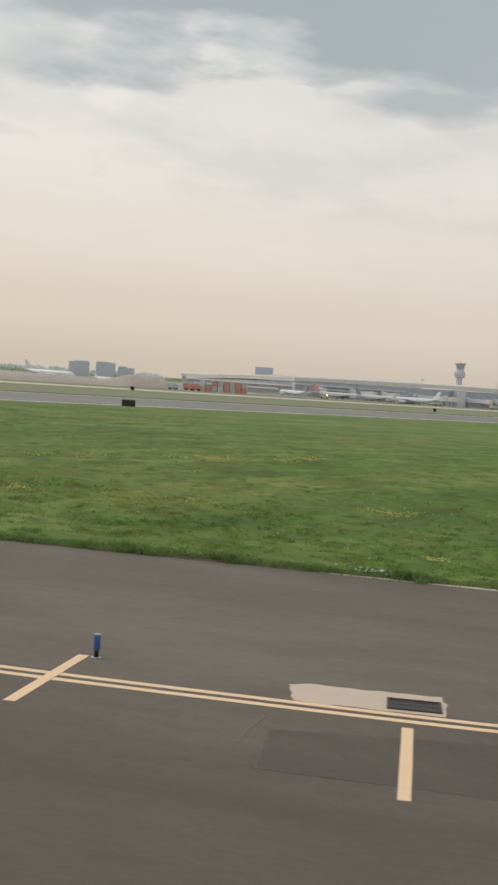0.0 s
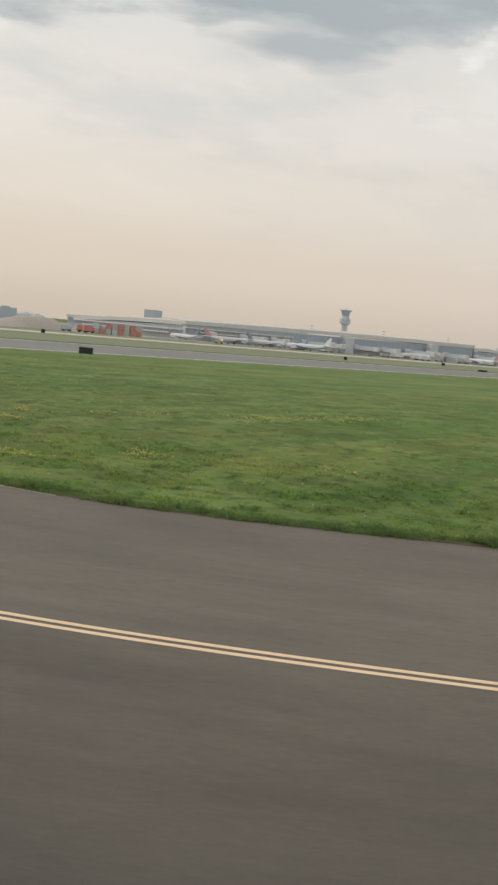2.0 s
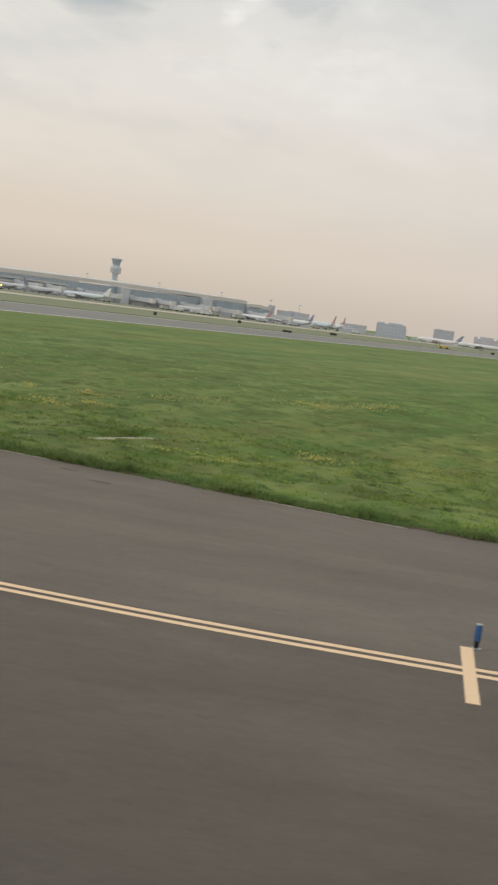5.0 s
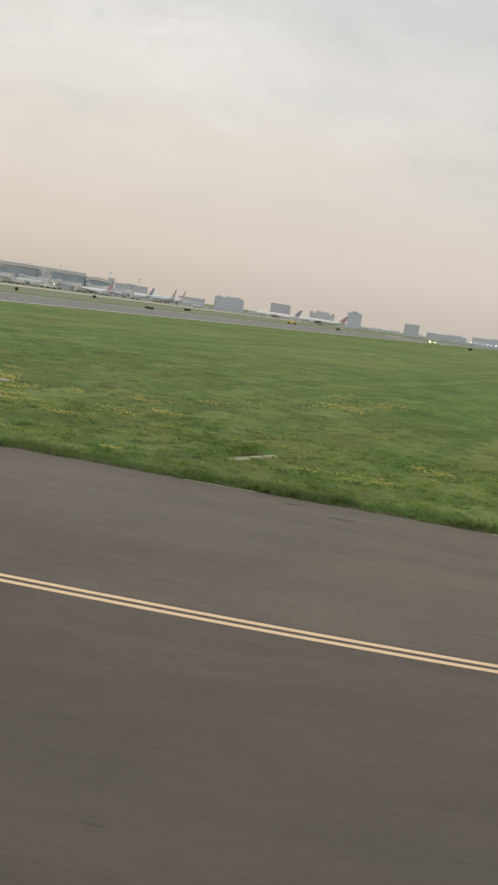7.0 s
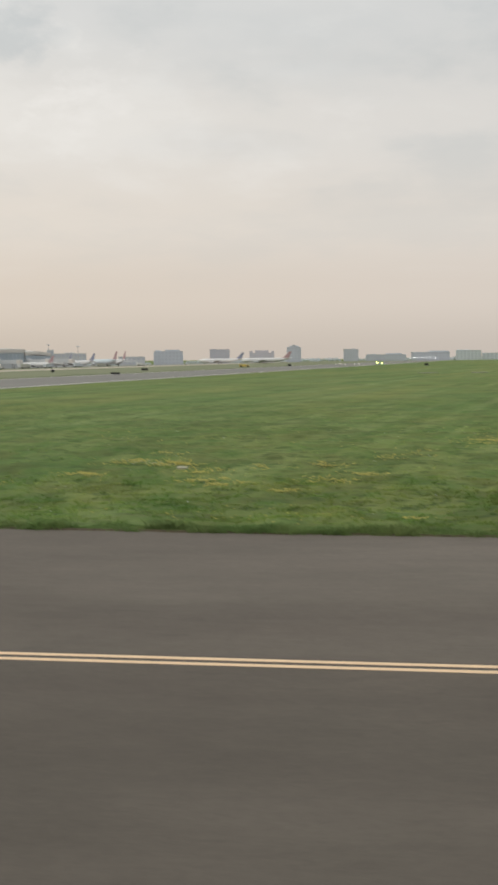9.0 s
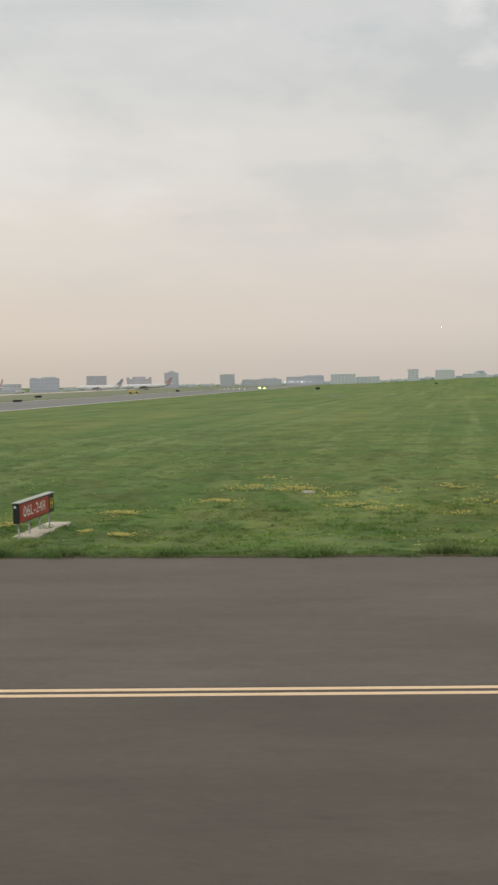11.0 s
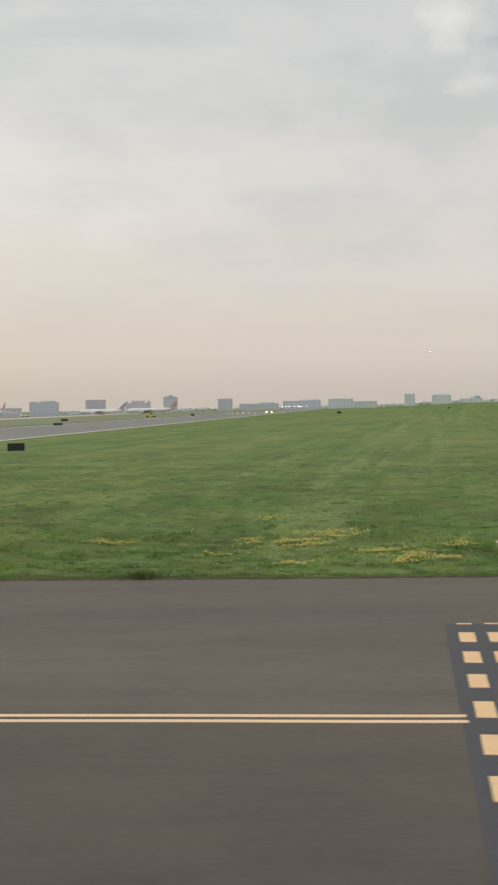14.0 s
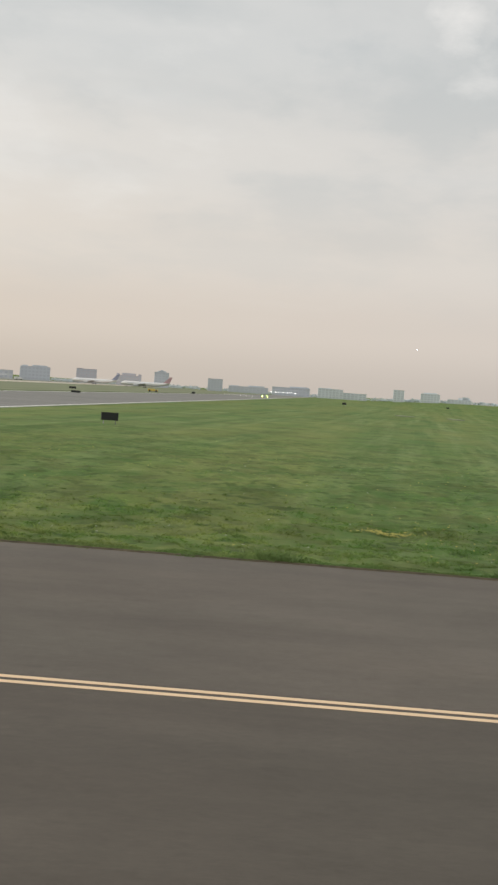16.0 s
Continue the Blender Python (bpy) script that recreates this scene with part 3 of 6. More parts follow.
# the double edge marking, broken where the holding position crosses it
for x0, x1 in ((-44, 4.32), (6.4, 80)):
    for off in (0.15, -0.15):
        stripe("taxiway_edge_line", offset_line(x0, x1, off), 0.145, PAINT_CREAM, "pale yellow line of a double taxiway edge marking", "line marking", "double taxiway edge lines")

# short bars across the edge marking
for a, b, w, mat in (((55.08, 25.36), (56.42, 22.77), 0.165, PAINT_CREAM), ((43.78, 21.14), (44.44, 18.41), 0.18, PAINT_CREAM), ((7.64, 18.32), (7.57, 15.47), 0.14, PAINT_AMBER), ((60.37, 26.05), (61.86, 23.56), 0.15, PAINT_CREAM)):
    pts = [(a[0] + (b[0] - a[0]) * i / 6, a[1] + (b[1] - a[1]) * i / 6) for i in range(7)]
    stripe("shoulder_bar", pts, w, mat, "short yellow bar painted across the edge marking", "line marking", "shoulder bars", 0.010)

# ---- holding position ----
LEAN = 0.0535


def hold(u, y):
    """The place u metres across the holding position, at y along it."""
    return (u + LEAN * (y - 17.0), y)


def painted(u, y):
    return (u + 0.059 * (y - 17.0) + 0.005, y)


def hold_band(u0, u1, y0, y1):
    return [hold(u0, y0), hold(u1, y0), hold(u1, y1), hold(u0, y1)]


HOLD_FAR, HOLD_NEAR = 24.42, -20.0
bm = bmesh.new()
slab(bm, hold_band(4.24, 6.52, HOLD_NEAR, HOLD_FAR), -0.01, 0.003)
tagged(obj("holding_position_backing", bm, SLURRY), "black painted backing under the holding position marking", "line marking", kind="structure")
for u in (5.70, 6.25):
    pts = [painted(u, y) for y in np.arange(HOLD_FAR - 0.12, HOLD_NEAR, -0.7)]
    stripe("holding_line", pts, 0.29, PAINT_STAINED if u > 6 else PAINT_BAR, "solid yellow line of the holding position", "line marking", "solid holding lines", 0.012)
for u in (4.58, 5.11):
    for k in range(25):
        y = 22.97 - 1.81 * (k - 1)
        y0, y1 = y - 0.46, min(y + 0.46, HOLD_FAR)
        if y1 - y0 > 0.05 and y0 > HOLD_NEAR and not (u > 5 and k == 4):
            stripe("holding_dash", [painted(u, y0), painted(u, (y0 + y1) / 2), painted(u, y1)], 0.29, PAINT_BAR, "yellow dash of the holding position marking", "line marking", "holding position dashes", 0.012)
# rough sealed seam beside the concrete strip
seam = Mat("rough_sealed_seam", 0.85, spec=0.3)
c = seam.mix(seam.mask(seam.noise(3.2, 5, 0.7, (1.6, 0.6, 1)), 0.46, 0.56), (0.125, 0.124, 0.128), (0.215, 0.206, 0.196))
seam.colour(seam.mix(seam.math("MULTIPLY", seam.mask(seam.noise(9, 4, 0.7), 0.52, 0.6), 0.5), c, (0.20, 0.185, 0.165)))
seam.bump(seam.noise(12, 5, 0.7), 0.6, 0.02)
bm = bmesh.new()
slab(bm, hold_band(6.43, 6.66, HOLD_NEAR, 22.3), -0.02, 0.0045)
tagged(obj("sealed_seam", bm, seam.m), "rough grey sealed seam along the concrete strip", "joint", kind="structure")

# concrete strip, cast in slabs
strip_root = tagged(new("concrete_strip"), "light concrete strip set into the asphalt across the taxiway", "concrete strip", kind="structure")
joints = [22.38] + [19.5 - 3.0 * k for k in range(13)]
for a, b in zip(joints, joints[1:]):
    bm = bmesh.new()
    ys = np.linspace(a - 0.015, b + 0.015, int((a - b) / 0.12))
    worn = [hold(7.415 + 0.022 * noise.noise((y * 4.2, 3, 1)) + 0.03 * min(0, noise.noise((y * 1.9, 8, 4)) + 0.15), y) for y in ys]
    inner_side = [hold(6.64 + 0.015 * noise.noise((y * 3.1, 5, 9)), y) for y in ys[::-1]]
    slab(bm, worn + inner_side, -0.2, 0.008)
    part("concrete_slab", bm, CONCRETE, strip_root)
bm = bmesh.new()
slab(bm, hold_band(6.66, 7.36, -16.4, 22.2), -0.2, -0.002)
part("joint_filler", bm, SEALANT, strip_root, "dark joint filler")
for y in joints[:1] + joints[2:]:
    stripe("paint_crack", [painted(6.12, y + 0.02), painted(6.25, y + 0.035), painted(6.38, y), painted(6.62, y + 0.01)], 0.016, SEALANT, "thin dark crack carried through the holding line", "crack", "cracks through the line", 0.0135)
# worn double line carried over the strip
FADED = make_paint("faded_line_paint", (0.82, 0.62, 0.40), (0.52, 0.45, 0.36), 0.56)
for off in (0.15, -0.15):
    stripe("worn_line_on_concrete", [(x, 17.0 + off) for x in (6.45, 6.8, 7.2, 7.42)], 0.15, FADED, "faded yellow line crossing the concrete strip", "line marking", "faded lines on the concrete", 0.0125)


# ---- inset lights in the concrete strip ----
COVER = make_plain("worn_pale_steel", (0.60, 0.575, 0.535), 0.5, 0.2, vary=0.3, scale=14)


def inset_light(at, lit):
    t = thing("inset_light", at, "round inset pavement light with dark steel ring" + (", lamp glowing red" if lit else ""), "pavement light", "stop bar lights")
    bm = bmesh.new()
    lathe(bm, [(0.15, 0.0), (0.19, 0.0), (0.192, 0.006), (0.15, 0.011), (0.148, 0.004)], 28, close=False)
    part("steel_ring", bm, IRON, t)
    bm = bmesh.new()
    lathe(bm, [(0.148, 0.0), (0.148, 0.006), (0.10, 0.014), (0.0001, 0.016)], 28, close=False)
    part("cover", bm, COVER, t)
    for k in range(4):
        bm = bmesh.new()
        box(bm, 0.090, 0, 0.014, 0.045, 0.022, 0.012, pose(0, 0, 0, 0, 0, 90 * k + 40), 0.004)
        part("prism", bm, RED_GLINT if lit and k in (0, 3) else IRON, t)
    return t


for k in range(22):
    y = 19.15 - 1.503 * k
    inset_light((*hold(6.90, y), 0.008), k in (1, 2, 4, 7))


# ---- drain set in the marking ----
stained = Mat("stained_drain_concrete", 0.85, spec=0.3)
c = stained.mix(stained.mask(stained.noise(1.7, 4, 0.6, (0.8, 1.6, 1)), 0.36, 0.62), (0.185, 0.172, 0.160), (0.52, 0.445, 0.35))
c = stained.mix(stained.math("MULTIPLY", stained.mask(stained.noise(7, 5, 0.65), 0.55, 0.72), 0.3), c, (0.15, 0.14, 0.13))
stained.colour(c)
stained.bump(stained.noise(40, 4, 0.7), 0.5, 0.008)
bm = bmesh.new()
slab(bm, [(4.85, 16.74), (5.5, 16.72), (6.12, 16.76), (6.14, 17.4), (6.13, 18.0), (5.5, 18.03), (4.86, 18.0), (4.84, 17.4)], -0.05, 0.0155)
tagged(obj("drain_apron", bm, stained.m), "worn concrete patch around a drain in the marking", "concrete patch", kind="structure")


RUST = make_plain("rusty_grate_steel", (0.58, 0.47, 0.33), 0.8, vary=0.35, scale=16)


def drain_grate(at, turn, panels, size, label):
    t = thing("drain_grate", at, label, "drain grate", turn=turn)
    w, d = size
    bm = bmesh.new()
    for x, y, sx, sy in ((0, d / 2, w + 0.04, 0.03), (0, -d / 2, w + 0.04, 0.03), (w / 2, 0, 0.03, d), (-w / 2, 0, 0.03, d)):
        box(bm, x, y, 0.012, sx, sy, 0.02, bevel=0.003)
    part("frame", bm, IRON if all(panels) else RUST, t)
    bm = bmesh.new()
    box(bm, 0, 0, -0.006, w - 0.02, d - 0.02, 0.02)
    part("pit", bm, IRON, t, "dark pit below the bars")
    pw = w / len(panels)
    for i, open_panel in enumerate(panels):
        bm = bmesh.new()
        n, rows_ = (7, 3) if open_panel else (5, 6)
        x0 = -w / 2 + pw * (i + 0.5)
        for k in range(n):
            box(bm, x0 - pw / 2 + pw * (k + 0.5) / n, 0, 0.006, pw / n * (0.28 if open_panel else 0.5), d - 0.03, 0.014)
        for k in range(rows_):
            box(bm, x0, -d / 2 + d * (k + 0.5) / rows_, 0.003, pw * 0.96, 0.014 if open_panel else 0.042, 0.012)
        part("grate_panel", bm, IRON if open_panel else RUST, t)
    return t


drain_grate((5.497, 17.215, 0.016), 1.0, (False, True, False), (0.72, 0.58), "steel drain grate of three panels in the marking")
# the slab with a grate beside the edge marking
bm = bmesh.new()
rim = [(58.02, 26.62), (58.16, 26.86), (58.6, 27.13), (59.2, 27.50), (59.80, 27.88), (60.08, 27.55), (60.40, 26.98), (59.6, 26.49), (58.62, 25.93), (58.36, 26.22)]
ragged = []
for k, (p, q) in enumerate(zip(rim, rim[1:] + rim[:1])):
    for f in range(6):
        x, y = p[0] + (q[0] - p[0]) * f / 6, p[1] + (q[1] - p[1]) * f / 6
        ragged.append((x + 0.05 * noise.noise((x * 5, y * 5, 2)), y + 0.06 * noise.noise((x * 5, y * 5, 8))))
slab(bm, ragged, -0.05, 0.006)
tagged(obj("catch_basin_slab", bm, MORTAR), "pale concrete slab round a catch basin beside the edge marking", "concrete slab", kind="structure")
drain_grate((59.83, 27.10, 0.007), 32.5, (True, True), (0.72, 0.55), "dark iron catch basin grate in a pale concrete slab")
bm = bmesh.new()
slab(bm, [(59.3, 24.55), (60.12, 23.15), (64, 25.3), (66, 28), (63, 27.6)], -0.01, 0.002)
tagged(obj("asphalt_patch", bm, make_asphalt("patch_asphalt", (0.090, 0.076, 0.063), (0.140, 0.120, 0.099), tint=(0.132, 0.108, 0.088))), "slightly darker square repair patch in the asphalt", "asphalt patch", kind="structure")


for pts in ([(59.30, 24.5), (59.52, 24.2), (59.85, 23.62), (60.14, 23.16), (60.8, 23.5), (61.5, 23.9), (62.7, 24.5), (64.0, 25.32)],):
    pts = [(p[0] + (q[0] - p[0]) * f / 8 + 0.035 * noise.noise((p[0] * 7 + f, q[1], 1)), p[1] + (q[1] - p[1]) * f / 8 + 0.035 * noise.noise((q[0] * 7 + f, p[1], 5))) for p, q in zip(pts, pts[1:]) for f in range(8)]
    stripe("pavement_crack", pts, 0.022, SEALANT, "dark crack along the edge of the asphalt patch", "crack", z=0.0045)


scuff = make_paint("chalky_scuff", (0.150, 0.128, 0.108), (0.11, 0.092, 0.077), 0.42)
stripe("tyre_scuff", [(58.86, 25.0), (58.98, 24.62), (59.12, 24.30), (59.26, 24.02), (59.40, 23.78)], 0.07, scuff, "faint pale scuff mark on the asphalt", "scuff mark", z=0.0035)


# ---- blue edge markers ----
def edge_marker(at):
    t = thing("edge_marker", at, "blue reflective edge marker post on a black base", "taxiway marker", "blue edge markers")
    bm = bmesh.new()
    lathe(bm, [(0.08, 0.0), (0.08, 0.008), (0.04, 0.014)], 18)
    part("base_plate", bm, STEEL, t)
    bm = bmesh.new()
    lathe(bm, [(0.034, 0.01), (0.034, 0.10), (0.042, 0.105), (0.042, 0.12)], 16)
    part("stem", bm, BLACK, t)
    bm = bmesh.new()
    lathe(bm, [(0.049, 0.115), (0.051, 0.12), (0.051, 0.34), (0.046, 0.352), (0.02, 0.358)], 18)
    part("sleeve", bm, BLUE, t)
    bm = bmesh.new()
    lathe(bm, [(0.048, 0.352), (0.046, 0.362), (0.01, 0.366)], 18)
    part("cap", bm, SIGN_GREY, t)
    return t


for p in ((55.28, 25.42, 0.0), (43.90, 21.20, 0.0), (7.60, 18.54, 0.0), (66.3, 31.9, 0.0)):
    edge_marker(p)


# ---- elevated lights at the holding position ----
def guard_light(at, turn):
    t = thing("runway_guard_light", at, "yellow guard light with black visors and both lamps lit orange", "guard light", turn=turn)
    t.scale = (0.80, 0.86, 0.97)
    bm = bmesh.new()
    lathe(bm, [(0.15, 0.0), (0.15, 0.012), (0.06, 0.02)], 20)
    part("base_plate", bm, IRON, t)
    bm = bmesh.new()
    lathe(bm, [(0.034, 0.015), (0.034, 0.09), (0.042, 0.10), (0.042, 0.24), (0.034, 0.27)], 14)
    part("post", bm, YELLOW, t)
    bm = bmesh.new()
    box(bm, 0, 0.03, 0.40, 0.33, 0.06, 0.24, pose(0, 0, 0, -4), 0.025)
    body = part("back_housing", bm, YELLOW, t)
    bm = bmesh.new()
    box(bm, 0, -0.025, 0.40, 0.41, 0.05, 0.24, bevel=0.015)
    part("front_board", bm, BLACK, body, "black front board")
    for x in (-0.098, 0.098):
        bm = bmesh.new()
        lathe(bm, [(0.084, 0.0), (0.084, 0.02), (0.064, 0.05), (0.001, 0.065)], 20, pose(x, -0.05, 0.39, 90), close=False)
        part("lamp", bm, AMBER_LAMP, body)
        bm = bmesh.new()
        rings = []
        for k in range(11):
            a = radians(-20 + 220 * k / 10)
            reach = 0.09 + 0.06 * max(0, math.sin(a))
            rings.append([bm.verts.new((x + r * math.cos(a), -d, 0.39 + r * math.sin(a))) for r, d in ((0.085, 0.045), (0.085, reach), (0.093, reach), (0.093, 0.045))])
        for p, q in zip(rings, rings[1:]):
            for k in range(4):
                bm.faces.new((p[k], p[(k + 1) % 4], q[(k + 1) % 4], q[k]))
        part("visor", bm, BLACK, body)
    bm = bmesh.new()
    box(bm, 0, 0, 0, 0.20, 0.12, 0.012, pose(0.13, -0.07, 0.535, 0, -30, 0), 0.004)
    part("top_shield", bm, SIGN_WHITE, t, "pale sun shield")
    bm = bmesh.new()
    box(bm, 0, 0, 0, 0.23, 0.15, 0.010, pose(0.134, -0.07, 0.522, 0, -30, 0), 0.003)
    part("shield_rim", bm, BLACK, t, "black rim under the shield")
    return t


def stop_bar_light(at, turn):
    t = thing("elevated_stop_light", at, "yellow elevated stop light with dark round lens on a spread base", "stop light", turn=turn)
    t.scale = (0.84, 0.84, 0.90)
    for k in range(5):
        bm = bmesh.new()
        box(bm, 0.09, 0, 0.014, 0.17, 0.045, 0.022, pose(0, 0, 0, 0, 0, 72 * k + 20), 0.005)
        part("foot", bm, YELLOW, t)
    bm = bmesh.new()
    lathe(bm, [(0.09, 0.02), (0.09, 0.04), (0.06, 0.05), (0.055, 0.10), (0.11, 0.105), (0.11, 0.12), (0.06, 0.13), (0.055, 0.24)], 18)
    part("post", bm, YELLOW, t)
    bm = bmesh.new()
    lathe(bm, [(0.05, -0.15), (0.085, -0.12), (0.10, -0.02), (0.105, 0.0), (0.095, 0.004)], 20, pose(0, 0.0, 0.31, 90), close=False)
    head = part("lamp_body", bm, YELLOW, t)
    bm = bmesh.new()
    lathe(bm, [(0.078, 0.002), (0.06, 0.016), (0.001, 0.024)], 20, pose(0, 0.0, 0.31, 90), close=False)
    part("lens", bm, LENS, head)
    bm = bmesh.new()
    lathe(bm, [(0.074, -0.004), (0.108, -0.004), (0.112, 0.03), (0.092, 0.03), (0.076, 0.006)], 20, pose(0, 0.0, 0.31, 90), close=False)
    part("lens_ring", bm, BLACK, head)
    return t


guard_light((*hold(7.00, 21.96), 0.008), 70)
stop_bar_light((*hold(6.94, 20.25), 0.008), 70)


# ---- mandatory sign in the grass ----
def text_mesh(body, size, material, parent, name, m):
    c = bpy.data.curves.new("lettering", "FONT")
    c.body, c.size, c.align_x, c.align_y, c.extrude = body, size, "CENTER", "CENTER", 0.004
    tmp = bpy.data.objects.new("lettering", c)
    scene.collection.objects.link(tmp)
    bpy.context.view_layer.update()
    me = bpy.data.meshes.new_from_object(tmp.evaluated_get(bpy.context.evaluated_depsgraph_get()))
    bpy.data.objects.remove(tmp)
    me.materials.clear()
    me.materials.append(material)
    ob = new(name, me)
    ob.parent = parent
    ob.matrix_local = m
    return ob


SIGN_Y0, SIGN_Y1, SIGN_X = 36.45, 40.2, 7.975


def holding_sign():
    z = -0.30
    turn = -2.0
    L = SIGN_Y1 - SIGN_Y0
    t = thing("holding_sign", (SIGN_X, (SIGN_Y0 + SIGN_Y1) / 2, z), "red holding sign with white letters and grey lid on legs", "airfield sign", turn=turn)
    bm = bmesh.new()
    box(bm, 0, 0, 0.83, 0.20, L, 0.60, bevel=0.012)
    body = part("cabinet", bm, BLACK, t)
    bm = bmesh.new()
    box(bm, 0, 0, 1.147, 0.25, L + 0.05, 0.03, bevel=0.006)
    part("lid", bm, SIGN_GREY, t)
    bm = bmesh.new()
    box(bm, 0.104, -0.30, 0.83, 0.012, L - 0.66, 0.53, bevel=0.003)
    face = part("red_face", bm, SIGN_RED, t)
    text_mesh("06L-24R", 0.46, SIGN_WHITE, t, "lettering", Matrix.Translation((0.112, -0.30, 0.83)) @ pose(0, 0, 0, 90, 0, 90) @ Matrix.Diagonal((1.55, 1.0, 1, 1)))
    bm = bmesh.new()
    box(bm, 0.104, L / 2 - 0.32, 0.83, 0.012, 0.54, 0.53, bevel=0.003)
    part("location_face", bm, BLACK, t)
    for y, h in ((L / 2 - 0.44, 0.34), (L / 2 - 0.2, 0.34)):
        bm = bmesh.new()
        box(bm, 0.113, y, 0.83, 0.006, 0.06, h)
        part("yellow_mark", bm, SIGN_YELLOW, t)
    bm = bmesh.new()
    box(bm, 0.113, L / 2 - 0.32, 0.83, 0.006, 0.2, 0.06)
    part("yellow_mark", bm, SIGN_YELLOW, t)
    bm = bmesh.new()
    box(bm, -0.03, -L / 2 - 0.006, 1.03, 0.06, 0.01, 0.08, bevel=0.003)
    part("end_tag", bm, SIGN_WHITE, t)
    for k in range(4):
        y = -L / 2 + 0.22 + (L - 0.44) * k / 3
        bm = bmesh.new()
        lathe(bm, [(0.055, 0.06), (0.055, 0.075), (0.028, 0.08), (0.028, 0.56)], 12, Matrix.Translation((0, y, 0)))
        part("leg", bm, STEEL, t)
    return t


holding_sign()
bm = bmesh.new()
box(bm, 0, 0, -0.08, 0.80, 3.9, 0.3, pose(SIGN_X + 0.09, 39.05, -0.285, 0, 0, -2.0), 0.02)
tagged(obj("sign_footing", bm, CONCRETE), "pale concrete footing pad of the holding sign", "concrete pad", kind="structure")


# ---- grass blades, edge growth and flowers ----
rng = np.random.default_rng(7)
PAVED_X = np.arange(-45, 92, 0.5)
PAVED_Y = np.array([curve(PAVED_EDGE, x) for x in PAVED_X])


def grow(name, xs, ys, blades, height, width, lean, material, label, category):
    """Tufts of bent blades, one object; height and width are arrays over the tufts."""
    n = len(xs)
    zs = np.array([ground_z(x, y) for x, y in zip(xs, ys)])
    X, Y, Z, Hh, Ww = (np.repeat(v, blades) for v in (xs, ys, zs, height, width))
    k = n * blades
    a, b = rng.uniform(0, 2 * np.pi, k), rng.uniform(0, 2 * np.pi, k)
    spreadr = rng.uniform(0, 1, k) * np.repeat(np.minimum(width * 2.5, 0.12), blades)
    X, Y = X + np.cos(a) * spreadr, Y + np.sin(a) * spreadr
    Hh = Hh * rng.uniform(0.55, 1.15, k)
    dx, dy = np.cos(b) * Ww / 2, np.sin(b) * Ww / 2
    lx, ly = np.cos(a) * Hh * lean * rng.uniform(0.3, 1.3, k), np.sin(a) * Hh * lean * rng.uniform(0.3, 1.3, k)
    v = np.empty((k, 5, 3))
    v[:, 0] = np.stack([X - dx, Y - dy, Z - 0.02], 1)
    v[:, 1] = np.stack([X + dx, Y + dy, Z - 0.02], 1)
    v[:, 2] = np.stack([X + lx * 0.4 + dx * 0.8, Y + ly * 0.4 + dy * 0.8, Z + Hh * 0.6], 1)
    v[:, 3] = np.stack([X + lx * 0.4 - dx * 0.8, Y + ly * 0.4 - dy * 0.8, Z + Hh * 0.6], 1)
    v[:, 4] = np.stack([X + lx, Y + ly, Z + Hh], 1)
    base = np.arange(k) * 5
    quads = np.stack([base, base + 1, base + 2, base + 3], 1)
    tris = np.stack([base + 3, base + 2, base + 4], 1)
    me = bpy.data.meshes.new(name)
    me.from_pydata(v.reshape(-1, 3).tolist(), [], quads.tolist() + tris.tolist())
    me.materials.append(material)
    return tagged(new(name, me), label, category, kind="stuff")


def scatter(n, x0, x1, off0, off1, power=1.0):
    xs = rng.uniform(x0, x1, n)
    off = off0 + (off1 - off0) * rng.uniform(0, 1, n) ** power
    return xs, np.interp(xs, PAVED_X, PAVED_Y) + off, off


def patchy(xs, ys, scale, seed):
    return np.array([noise.noise((x * scale, y * scale, seed)) for x, y in zip(xs, ys)])


xs, ys, off = scatter(64000, -32, 74, 0.0, 15, 1.3)
# the turf stands in tussocks
p = patchy(xs, ys, 0.45, 1) * 0.6 + patchy(xs, ys, 1.5, 31) * 0.8
keep = p + rng.uniform(-0.1, 0.1, len(p)) > 0.0
xs, ys, p = xs[keep], ys[keep], p[keep]
grow("grass", xs, ys, 4, 0.045 + 0.05 * np.clip(p + 0.3, 0, 1), np.full(len(xs), 0.026), 1.5, BLADES, "short green grass blades beside the taxiway", "grass")
xs, ys, off = scatter(46000, -50, 84, 6, 62, 1.5)
p = patchy(xs, ys, 0.3, 2)
fade = np.clip((off - 6) / 8, 0, 1)
keep = (p + rng.uniform(-0.5, 0.5, len(p)) > -0.15) & (rng.uniform(0, 1, len(p)) < (0.3 + 0.7 * fade) * (1 - np.clip((off - 16) / 44, 0, 1)))
xs, ys, p, off = xs[keep], ys[keep], p[keep], off[keep]
flat_ = np.clip(1.05 - off / 30, 0.3, 1)
grow("grass", xs, ys, 4, (0.05 + 0.06 * np.clip(p + 0.2, 0, 1)) * flat_, np.full(len(xs), 0.028), 1.7, FIELD_BLADES, "short mown grass across the open field", "grass")
# taller weeds in scattered clumps
xs, ys, off = scatter(1500, -45, 80, 1.0, 24, 1.4)
p = patchy(xs, ys, 0.16, 5) + 0.6 * patchy(xs, ys, 0.7, 6)
keep = p > 0.30
xs, ys, p = xs[keep], ys[keep], p[keep]
grow("weeds", xs, ys, 6, 0.06 + 0.07 * rng.uniform(0, 1, len(xs)), np.full(len(xs), 0.05), 1.4, WEED, "darker broad-leaved weeds in loose clumps", "weeds")
